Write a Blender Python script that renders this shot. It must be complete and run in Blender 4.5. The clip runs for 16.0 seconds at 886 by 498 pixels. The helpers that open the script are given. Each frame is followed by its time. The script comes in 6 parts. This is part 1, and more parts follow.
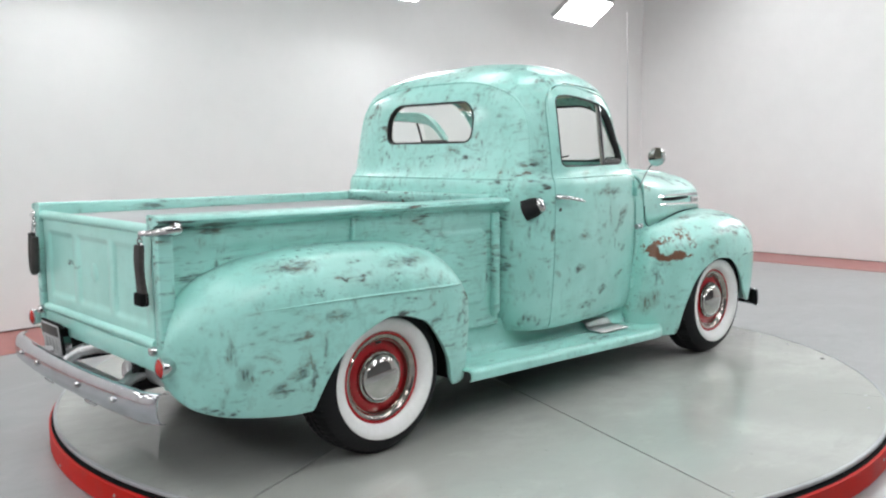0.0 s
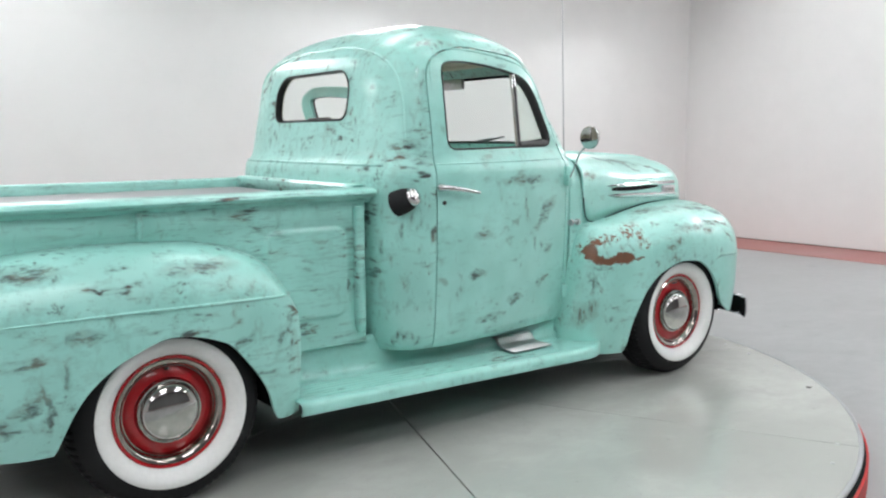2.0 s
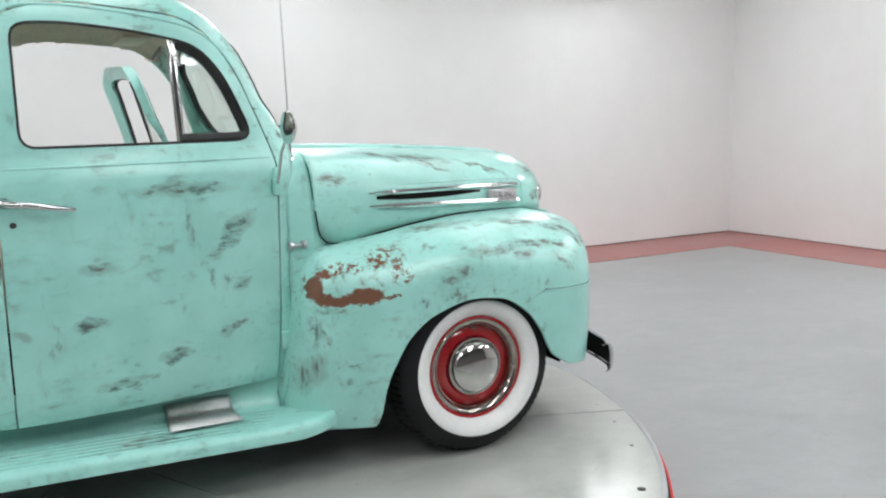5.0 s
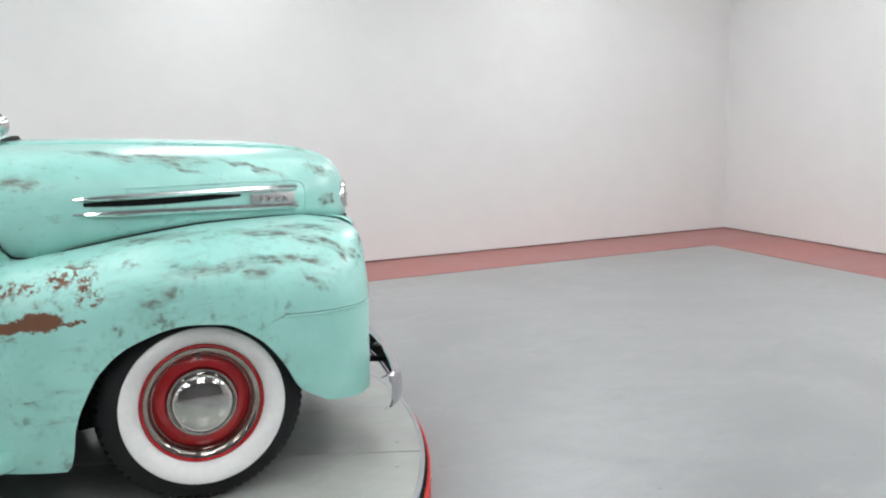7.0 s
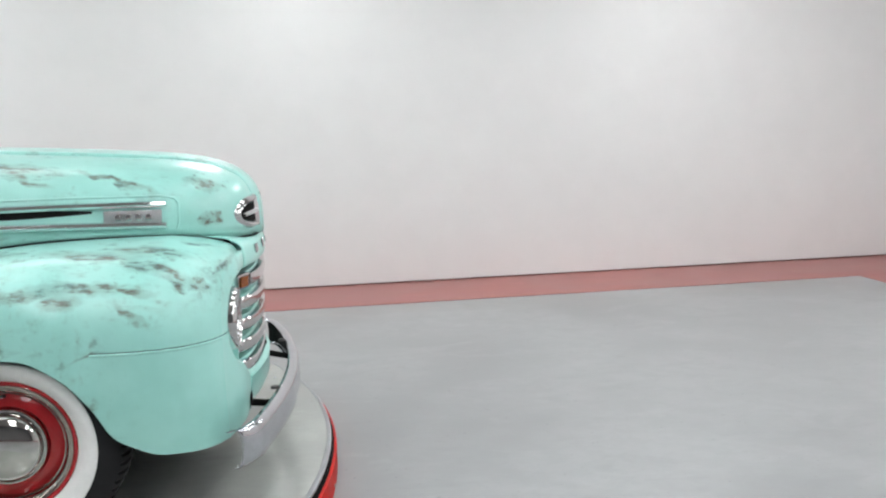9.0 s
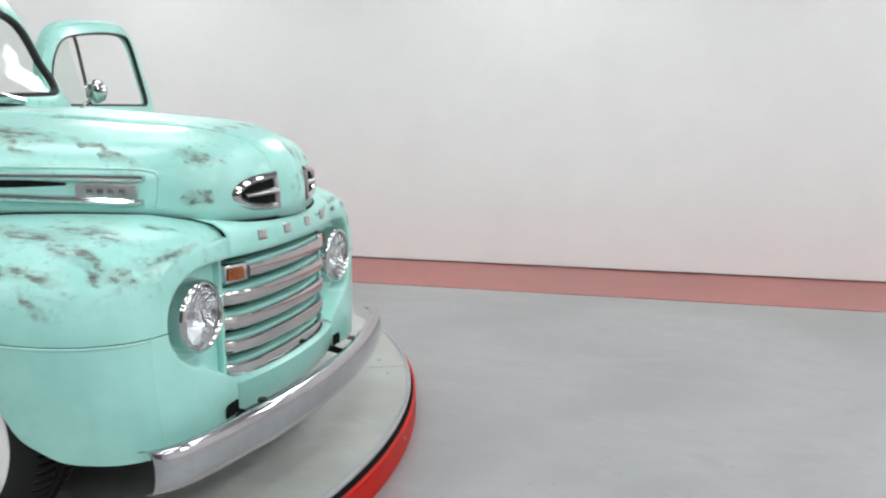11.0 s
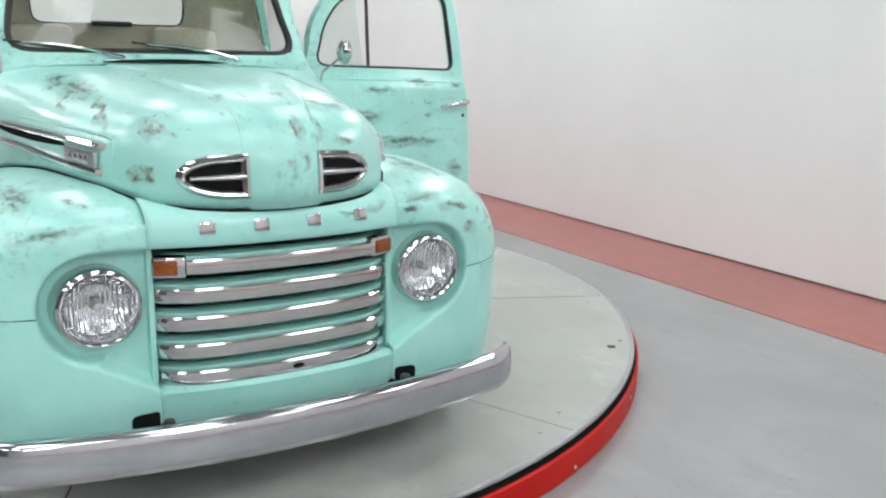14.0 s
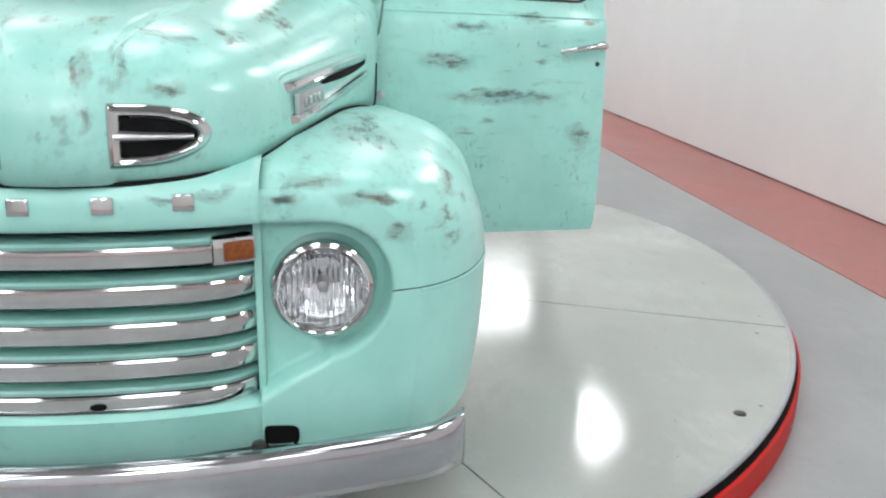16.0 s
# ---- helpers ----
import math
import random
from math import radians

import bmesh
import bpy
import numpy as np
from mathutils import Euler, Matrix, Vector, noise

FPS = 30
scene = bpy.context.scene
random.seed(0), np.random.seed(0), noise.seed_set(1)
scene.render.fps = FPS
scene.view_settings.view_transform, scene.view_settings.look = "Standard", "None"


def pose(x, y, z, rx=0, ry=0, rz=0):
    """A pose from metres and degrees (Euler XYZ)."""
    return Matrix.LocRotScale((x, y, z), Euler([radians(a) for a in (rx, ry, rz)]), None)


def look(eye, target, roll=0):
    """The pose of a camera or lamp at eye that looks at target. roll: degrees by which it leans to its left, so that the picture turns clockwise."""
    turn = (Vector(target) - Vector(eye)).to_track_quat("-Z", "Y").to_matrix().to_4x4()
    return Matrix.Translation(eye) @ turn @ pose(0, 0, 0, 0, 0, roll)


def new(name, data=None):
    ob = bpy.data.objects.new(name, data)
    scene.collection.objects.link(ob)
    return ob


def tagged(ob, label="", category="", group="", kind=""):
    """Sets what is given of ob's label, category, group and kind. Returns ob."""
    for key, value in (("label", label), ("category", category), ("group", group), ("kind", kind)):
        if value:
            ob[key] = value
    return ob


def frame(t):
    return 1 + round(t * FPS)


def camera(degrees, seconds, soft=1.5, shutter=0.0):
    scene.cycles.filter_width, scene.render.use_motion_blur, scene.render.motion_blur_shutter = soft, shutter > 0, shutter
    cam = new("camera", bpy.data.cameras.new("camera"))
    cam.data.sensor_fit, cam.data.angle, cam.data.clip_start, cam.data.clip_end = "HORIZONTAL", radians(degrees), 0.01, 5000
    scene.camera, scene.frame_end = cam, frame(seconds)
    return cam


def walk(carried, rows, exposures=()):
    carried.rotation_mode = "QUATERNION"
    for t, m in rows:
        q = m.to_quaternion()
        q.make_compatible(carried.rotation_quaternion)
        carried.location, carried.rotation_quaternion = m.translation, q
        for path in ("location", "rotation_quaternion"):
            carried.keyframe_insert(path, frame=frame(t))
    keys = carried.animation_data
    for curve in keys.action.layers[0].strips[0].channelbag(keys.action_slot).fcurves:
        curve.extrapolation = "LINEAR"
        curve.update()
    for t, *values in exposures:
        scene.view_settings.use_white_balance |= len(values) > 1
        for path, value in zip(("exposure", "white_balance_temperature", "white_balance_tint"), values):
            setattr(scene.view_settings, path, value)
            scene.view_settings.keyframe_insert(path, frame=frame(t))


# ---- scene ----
cam = camera(54.8, 16.0, soft=2.2)
PATH = [
    (0, (-3.839, -3.85, 1.382), (-2.491, -2.39, 1.158), -0.5),
    (0.5, (-3.483, -3.916, 1.381), (-2.185, -2.413, 1.14), -0.4),
    (1, (-3.141, -3.89, 1.371), (-1.87, -2.366, 1.122), -0.3),
    (1.5, (-2.83, -3.872, 1.377), (-1.587, -2.326, 1.121), -0.2),
    (2, (-2.445, -3.899, 1.366), (-1.27, -2.303, 1.101), -0.5),
    (2.5, (-2.082, -3.896, 1.369), (-0.963, -2.262, 1.089), -0.3),
    (3, (-1.739, -3.863, 1.377), (-0.658, -2.205, 1.092), -0.1),
    (3.2, (-1.585, -3.868, 1.37), (-0.529, -2.192, 1.088), -0.2),
    (5.3, (-0.012, -3.767, 1.344), (0.887, -2.005, 1.05), -1.4),
    (5.5, (0.108, -3.753, 1.34), (1.016, -1.995, 1.046), -1.4),
    (6, (0.442, -3.782, 1.397), (1.327, -2.019, 1.073), -0.7),
    (6.5, (0.805, -3.821, 1.374), (1.623, -2.025, 1.051), -1.2),
    (7, (1.151, -3.815, 1.359), (1.9, -1.989, 1.034), -1.3),
    (7.5, (1.428, -3.766, 1.406), (2.128, -1.925, 1.064), -0.3),
    (8, (1.814, -3.762, 1.365), (2.372, -1.867, 1.05), -1.1),
    (8.5, (2.145, -3.678, 1.375), (2.569, -1.749, 1.058), -0.6),
    (8.7, (2.262, -3.622, 1.321), (2.636, -1.679, 1.031), -1.0),
    (10.8, (3.47, -2.791, 1.336), (2.978, -0.888, 0.964), -0.8),
    (11, (3.573, -2.683, 1.333), (2.994, -0.806, 0.961), -0.5),
    (11.5, (3.802, -2.419, 1.337), (3.029, -0.615, 0.949), -0.2),
    (12, (3.994, -2.136, 1.345), (3.029, -0.433, 0.934), -0.2),
    (12.5, (4.217, -1.848, 1.349), (3.035, -0.291, 0.925), -0.2),
    (13, (4.349, -1.497, 1.338), (2.974, -0.111, 0.908), 0.2),
    (13.5, (4.397, -1.158, 1.349), (2.866, 0.048, 0.899), 1.0),
    (14, (4.462, -0.817, 1.342), (2.783, 0.171, 0.89), 1.1),
    (14.5, (4.397, -0.476, 1.322), (2.619, 0.313, 0.857), 1.2),
    (15, (4.253, -0.159, 1.325), (2.421, 0.462, 0.818), 1.4),
    (15.5, (4.122, 0.199, 1.307), (2.245, 0.629, 0.766), 1.1),
    (16, (3.889, 0.51, 1.283), (1.995, 0.779, 0.7), 1.3),
]
walk(cam, [(t, look(eye, target, roll)) for t, eye, target, roll in PATH])

# ---------------------------------------------------------------- light
scene.view_settings.exposure = 0.0
world = bpy.data.worlds.new("studio_dark")
scene.world = world
world.use_nodes = True
world.node_tree.nodes["Background"].inputs[0].default_value = (0.8, 0.82, 0.85, 1)
world.node_tree.nodes["Background"].inputs[1].default_value = 0.05
PANEL_STRENGTH = 22.5
# strength of the added overhead fill panels
FILL_STRENGTH = 6.0


# ---------------------------------------------------------------- materials
def node_mat(name, colour, rough=0.5, metal=0.0, spec=0.5, coat=0.0):
    m = bpy.data.materials.new(name)
    m.use_nodes = True
    b = m.node_tree.nodes["Principled BSDF"]
    b.inputs["Base Color"].default_value = (*colour, 1)
    b.inputs["Roughness"].default_value = rough
    b.inputs["Metallic"].default_value = metal
    b.inputs["Specular IOR Level"].default_value = spec
    b.inputs["Coat Weight"].default_value = coat
    return m, m.node_tree, b


def coords(nt, scale=(1, 1, 1), offset=(0, 0, 0), turn=(0, 0, 0)):
    tc = nt.nodes.new("ShaderNodeTexCoord")
    mp = nt.nodes.new("ShaderNodeMapping")
    mp.inputs["Scale"].default_value = scale
    mp.inputs["Location"].default_value = offset
    mp.inputs["Rotation"].default_value = [radians(a) for a in turn]
    nt.links.new(tc.outputs["Object"], mp.inputs["Vector"])
    return mp.outputs["Vector"]


def noise_tex(nt, vec, scale, detail=4.0, rough=0.55, distort=0.0):
    n = nt.nodes.new("ShaderNodeTexNoise")
    n.inputs["Scale"].default_value = scale
    n.inputs["Detail"].default_value = detail
    n.inputs["Roughness"].default_value = rough
    n.inputs["Distortion"].default_value = distort
    if vec is not None:
        nt.links.new(vec, n.inputs["Vector"])
    return n.outputs["Fac"]


def ramp(nt, fac, lo, hi, a=0.0, b=1.0):
    n = nt.nodes.new("ShaderNodeMapRange")
    n.interpolation_type = "SMOOTHSTEP"
    n.inputs["From Min"].default_value = lo
    n.inputs["From Max"].default_value = hi
    n.inputs["To Min"].default_value = a
    n.inputs["To Max"].default_value = b
    nt.links.new(fac, n.inputs["Value"])
    return n.outputs["Result"]


def calc(nt, op, a, b=None, c=None):
    n = nt.nodes.new("ShaderNodeMath")
    n.operation = op
    for i, v in enumerate((a, b, c)):
        if v is None:
            continue
        if isinstance(v, (int, float)):
            n.inputs[i].default_value = v
        else:
            nt.links.new(v, n.inputs[i])
    return n.outputs[0]


def blend(nt, fac, a, b):
    n = nt.nodes.new("ShaderNodeMix")
    n.data_type = "RGBA"
    for sock, v in ((n.inputs[0], fac), (n.inputs[6], a), (n.inputs[7], b)):
        if isinstance(v, (int, float)):
            sock.default_value = v
        elif isinstance(v, tuple):
            sock.default_value = (*v, 1)
        else:
            nt.links.new(v, sock)
    return n.outputs[2]


def relief(nt, bsdf, height, strength=0.3, distance=0.002):
    n = nt.nodes.new("ShaderNodeBump")
    n.inputs["Strength"].default_value = strength
    n.inputs["Distance"].default_value = distance
    nt.links.new(height, n.inputs["Height"])
    nt.links.new(n.outputs["Normal"], bsdf.inputs["Normal"])


TEAL = (0.335, 0.67, 0.58)


def smears(nt, size, seed, share, turn=(0, 0, 0)):
    """Dry-brush rub marks: thin frayed streaks drawn out along the longest side of size, gathered in patches; share sets how much is covered."""
    scale = tuple(1 / (0.55 * c) for c in size)
    wob = nt.nodes.new("ShaderNodeTexNoise")
    wob.inputs["Scale"].default_value = 6
    wob.inputs["Detail"].default_value = 3
    nt.links.new(coords(nt, (1, 1, 1), (seed, 2, 0)), wob.inputs["Vector"])
    bent = nt.nodes.new("ShaderNodeVectorMath")
    bent.operation = "MULTIPLY_ADD"
    bent.inputs[1].default_value = (0.9, 0.9, 0.9)
    nt.links.new(wob.outputs["Color"], bent.inputs[0])
    nt.links.new(coords(nt, scale, (seed, seed * 0.7, seed * 1.3), turn), bent.inputs[2])
    broad = noise_tex(nt, bent.outputs[0], 1.0, 2, 0.5)
    hair = noise_tex(nt, coords(nt, tuple((c * 2.6 * 40) ** 0.5 for c in scale), (seed, 1, 4), turn), 1.0, 4, 0.62)
    patch = noise_tex(nt, coords(nt, (1, 1, 1), (seed, 4, 4)), 5.5, 2, 0.5)
    v = calc(nt, "MULTIPLY_ADD", hair, 0.26, calc(nt, "MULTIPLY", broad, 0.74))
    v = calc(nt, "MULTIPLY_ADD", calc(nt, "SUBTRACT", patch, 0.5), 0.52, v)
    edge = 0.648 - 0.13 * share
    core = ramp(nt, v, edge - 0.01, edge + 0.15)
    veil = calc(nt, "MULTIPLY", ramp(nt, v, edge - 0.09, edge + 0.05), 0.24)
    return calc(nt, "MAXIMUM", core, veil)


def placed(nt, marks, seed=0.0):
    """Rub marks at known places: (u axis, v axis, u, v, half length, half width, slant in degrees, side), each broken up by hairs along its own length."""
    tc = nt.nodes.new("ShaderNodeTexCoord")
    sep = nt.nodes.new("ShaderNodeSeparateXYZ")
    sway = nt.nodes.new("ShaderNodeTexNoise")
    sway.inputs["Scale"].default_value = 16
    sway.inputs["Detail"].default_value = 4
    nt.links.new(coords(nt, (1, 1, 1), (seed, 6, 1)), sway.inputs["Vector"])
    off = nt.nodes.new("ShaderNodeVectorMath")
    off.operation = "SUBTRACT"
    off.inputs[1].default_value = (0.5, 0.5, 0.5)
    nt.links.new(sway.outputs["Color"], off.inputs[0])
    bent = nt.nodes.new("ShaderNodeVectorMath")
    bent.operation = "MULTIPLY_ADD"
    bent.inputs[1].default_value = (0.09, 0.09, 0.06)
    nt.links.new(off.outputs[0], bent.inputs[0])
    nt.links.new(tc.outputs["Object"], bent.inputs[2])
    nt.links.new(bent.outputs[0], sep.inputs[0])
    grit = noise_tex(nt, coords(nt, (1, 1, 1), (seed, 3, 2)), 34, 4, 0.65)
    hairs = {}

    def hair_along(axis):
        if axis not in hairs:
            streak = noise_tex(nt, coords(nt, tuple(14 if k == axis else 48 for k in range(3)), (seed, axis, 2), (5, 9, 7)), 1.0, 4, 0.62)
            mixed = calc(nt, "MULTIPLY_ADD", grit, 0.55, calc(nt, "MULTIPLY_ADD", streak, 1.9, -1.225))
            hairs[axis] = mixed
        return hairs[axis]
    total = None
    for ua, va, u, v, lu, lv, slant, side in marks:
        rough = hair_along(ua if lu >= lv else va)
        lu, lv = lu * 1.35, lv * 1.35
        c, s = math.cos(radians(slant)), math.sin(radians(slant))
        du = calc(nt, "SUBTRACT", sep.outputs[ua], u)
        dv = calc(nt, "SUBTRACT", sep.outputs[va], v)
        a = calc(nt, "MULTIPLY_ADD", du, c / lu, calc(nt, "MULTIPLY", dv, s / lu))
        b = calc(nt, "MULTIPLY_ADD", du, -s / lv, calc(nt, "MULTIPLY", dv, c / lv))
        d = calc(nt, "ADD", calc(nt, "MULTIPLY", a, a), calc(nt, "MULTIPLY", b, b))
        near = calc(nt, "SUBTRACT", 1.0, calc(nt, "MINIMUM", d, 3.0))
        f = ramp(nt, calc(nt, "MULTIPLY_ADD", near, 0.50, rough), -0.06, 0.86)
        f = calc(nt, "MAXIMUM", f, calc(nt, "MULTIPLY", ramp(nt, near, -0.6, 1.0), 0.36))
        if side:
            f = calc(nt, "MULTIPLY", f, ramp(nt, calc(nt, "MULTIPLY", sep.outputs["Y"], side), 0.05, 0.08))
        total = f if total is None else calc(nt, "MAXIMUM", total, f)
    return total


def patina(name, seed, layers=(), dirt=0.0, rust=False, fresh=False, marks=(), brown=0.5):
    """Mint paint rubbed through to dark primer in scattered brush marks; layers: (size, share, depth); rust adds the torn patch."""
    m, nt, b = node_mat(name, TEAL, 0.36, 0.0, 0.5, 0.55)
    b.inputs["Coat Roughness"].default_value = 0.20
    zone = noise_tex(nt, coords(nt, (1, 1, 1), (seed, 0, 9)), 2.2, 2, 0.5)
    worn = calc(nt, "MULTIPLY", ramp(nt, zone, 0.42, 0.70), dirt)
    busy = ramp(nt, zone, 0.36, 0.60, 0.45, 1.0)
    for k, (size, share, depth) in enumerate(layers):
        f = smears(nt, size, seed + 3.1 * k, share, (7 - 6 * k, 11 - 9 * k, 0))
        worn = calc(nt, "MAXIMUM", worn, calc(nt, "MULTIPLY", f, calc(nt, "MULTIPLY", busy, depth)))
    if marks:
        worn = calc(nt, "MAXIMUM", worn, calc(nt, "MULTIPLY", placed(nt, marks, seed), 0.94))
    if fresh:
        tcf = nt.nodes.new("ShaderNodeTexCoord")
        sepf = nt.nodes.new("ShaderNodeSeparateXYZ")
        nt.links.new(tcf.outputs["Object"], sepf.inputs[0])
        newer = calc(nt, "MULTIPLY", ramp(nt, sepf.outputs["X"], 1.66, 1.90), ramp(nt, sepf.outputs["Z"], 0.80, 0.66))
        worn = calc(nt, "MULTIPLY", worn, calc(nt, "SUBTRACT", 1.0, calc(nt, "MULTIPLY", newer, 0.95)))
    hue = ramp(nt, noise_tex(nt, coords(nt, (1, 1, 1), (0, seed, 2)), 7.0, 3), 0.60 - 0.27 * brown, 0.76 - 0.27 * brown)
    dark = blend(nt, hue, (0.040, 0.047, 0.046), (0.105, 0.072, 0.048))
    tone = ramp(nt, noise_tex(nt, coords(nt, (1, 1, 1), (seed, 1, 1)), 5.0, 3), 0.3, 0.7)
    paint = blend(nt, tone, (0.318, 0.664, 0.598), (0.372, 0.732, 0.665))
    colour = blend(nt, worn, paint, dark)
    rough = ramp(nt, calc(nt, "MULTIPLY_ADD", tone, 0.3, worn), 0.0, 1.0, 0.34, 0.56)
    if rust:
        tc = nt.nodes.new("ShaderNodeTexCoord")
        sep = nt.nodes.new("ShaderNodeSeparateXYZ")
        nt.links.new(tc.outputs["Object"], sep.inputs[0])
        wob = calc(nt, "MULTIPLY_ADD", noise_tex(nt, coords(nt), 22, 5, 0.7), 0.075, -0.0375)
        wob2 = calc(nt, "MULTIPLY_ADD", noise_tex(nt, coords(nt, (1, 1, 1), (7, 7, 7)), 26, 5, 0.7), 0.065, -0.0325)
        px = calc(nt, "ADD", sep.outputs["X"], wob)
        pz = calc(nt, "ADD", sep.outputs["Z"], wob2)

        def spot(cx, cz, rx, rz):
            dx = calc(nt, "MULTIPLY", calc(nt, "SUBTRACT", px, cx), 1 / rx)
            dz = calc(nt, "MULTIPLY", calc(nt, "SUBTRACT", pz, cz), 1 / rz)
            return calc(nt, "ADD", calc(nt, "MULTIPLY", dx, dx), calc(nt, "MULTIPLY", dz, dz))
        body = None
        for sx, sz, rx, rz in ((0.795, 0.748, 0.030, 0.050), (0.865, 0.708, 0.090, 0.022), (0.975, 0.716, 0.060, 0.030), (1.05, 0.702, 0.050, 0.006), (0.825, 0.800, 0.028, 0.012)):
            d = spot(sx, sz, rx, rz)
            body = d if body is None else calc(nt, "MINIMUM", body, d)
        torn = ramp(nt, body, 1.25, 0.75)
        crumbs = None
        for sx, sz, rx, rz in ((0.875, 0.818, 0.055, 0.020), (0.945, 0.815, 0.030, 0.016), (1.025, 0.832, 0.035, 0.026), (1.095, 0.855, 0.055, 0.028), (1.115, 0.785, 0.045, 0.040)):
            d = spot(sx, sz, rx, rz)
            crumbs = d if crumbs is None else calc(nt, "MINIMUM", crumbs, d)
        specks = calc(nt, "MULTIPLY", ramp(nt, crumbs, 1.6, 0.5), ramp(nt, noise_tex(nt, coords(nt), 42, 4, 0.6), 0.46, 0.56))
        mask = calc(nt, "MAXIMUM", torn, specks)
        side = ramp(nt, sep.outputs["Y"], -0.70, -0.72)
        mask = calc(nt, "MULTIPLY", mask, side)
        brown = blend(nt, noise_tex(nt, coords(nt), 30, 4), (0.21, 0.075, 0.035), (0.10, 0.052, 0.028))
        colour = blend(nt, mask, colour, brown)
        rough = calc(nt, "MAXIMUM", rough, calc(nt, "MULTIPLY", mask, 0.8))
    nt.links.new(colour, b.inputs["Base Color"])
    nt.links.new(rough, b.inputs["Roughness"])
    relief(nt, b, calc(nt, "MULTIPLY_ADD", worn, -0.35, calc(nt, "MULTIPLY_ADD", noise_tex(nt, coords(nt), 70, 2), 0.12, noise_tex(nt, coords(nt), 13, 2))), 0.16, 0.004)
    return m


def plain(name, colour, rough=0.5, metal=0.0, spec=0.5, grain=40, vary=0.12, bump=0.1, coat=0.0):
    """A single-stuff surface with grain and blotches of its own."""
    m, nt, b = node_mat(name, colour, rough, metal, spec, coat)
    n = calc(nt, "ADD", calc(nt, "MULTIPLY", noise_tex(nt, coords(nt), grain, 5, 0.6), 0.5), calc(nt, "MULTIPLY", noise_tex(nt, coords(nt), grain / 9, 3), 0.5))
    f = ramp(nt, n, 0.35, 0.65)
    lo = tuple(c * (1 - vary) for c in colour)
    hi = tuple(min(1, c * (1 + vary)) for c in colour)
    nt.links.new(blend(nt, f, lo, hi), b.inputs["Base Color"])
    nt.links.new(ramp(nt, n, 0.3, 0.7, max(0.02, rough * 0.85), min(1, rough * 1.15)), b.inputs["Roughness"])
    if bump:
        relief(nt, b, n, bump, 0.001)
    return m


def concrete(name, colour, rough, gloss_noise, dark=0.88):
    """Sealed, polished floor with clouds, scuffs and fine speckle."""
    m, nt, b = node_mat(name, colour, rough, 0.0, 0.5)
    cloud = noise_tex(nt, coords(nt, (1, 1, 1)), 0.9, 2, 0.5, 0.6)
    fine = noise_tex(nt, coords(nt, (1, 1, 1), (3, 1, 0)), 14, 5, 0.65)
    f = ramp(nt, cloud, 0.30, 0.70)
    base = blend(nt, f, tuple(c * dark for c in colour), tuple(min(1, c * 1.08) for c in colour))
    scuff = noise_tex(nt, coords(nt, (0.9, 1.7, 1), (5, 2, 0), (0, 0, 28)), 2.4, 7, 0.66, 0.5)
    base = blend(nt, ramp(nt, scuff, 0.52, 0.72, 0.0, 0.5), base, tuple(c * 0.80 for c in colour))
    base = blend(nt, ramp(nt, scuff, 0.46, 0.30, 0.0, 0.35), base, tuple(min(1, c * 1.2) for c in colour))
    mottle = noise_tex(nt, coords(nt, (1, 1.3, 1), (8, 3, 0), (0, 0, 50)), 7.5, 6, 0.68, 0.3)
    base = blend(nt, ramp(nt, mottle, 0.38, 0.62, 0.0, 0.32), base, tuple(c * 0.86 for c in colour))
    specks = noise_tex(nt, coords(nt, (1, 1, 1), (2, 9, 0)), 38, 3, 0.5)
    base = blend(nt, ramp(nt, specks, 0.70, 0.76, 0.0, 0.5), base, tuple(c * 0.45 for c in colour))
    nt.links.new(base, b.inputs["Base Color"])
    nt.links.new(ramp(nt, cloud, 0.25, 0.75, rough - gloss_noise, rough + gloss_noise), b.inputs["Roughness"])
    relief(nt, b, fine, 0.06, 0.002)
    return m


def glass(name, tint=(0.93, 0.97, 0.95), rough=0.0):
    m = bpy.data.materials.new(name)
    m.use_nodes = True
    nt = m.node_tree
    nt.nodes.clear()
    out = nt.nodes.new("ShaderNodeOutputMaterial")
    mix = nt.nodes.new("ShaderNodeMixShader")
    clear = nt.nodes.new("ShaderNodeBsdfTransparent")
    clear.inputs[0].default_value = (*tint, 1)
    gloss = nt.nodes.new("ShaderNodeBsdfGlossy")
    gloss.inputs["Roughness"].default_value = rough
    face = nt.nodes.new("ShaderNodeLayerWeight")
    face.inputs[0].default_value = 0.5
    edge = calc(nt, "MULTIPLY_ADD", calc(nt, "POWER", face.outputs["Facing"], 5.0), 0.7, 0.035)
    nt.links.new(edge, mix.inputs[0])
    nt.links.new(clear.outputs[0], mix.inputs[1])
    nt.links.new(gloss.outputs[0], mix.inputs[2])
    nt.links.new(mix.outputs[0], out.inputs[0])
    return m


def glow(name, colour, strength):
    m, nt, b = node_mat(name, (0.9, 0.9, 0.9), 0.5)
    b.inputs["Emission Color"].default_value = (*colour, 1)
    b.inputs["Emission Strength"].default_value = strength
    return m


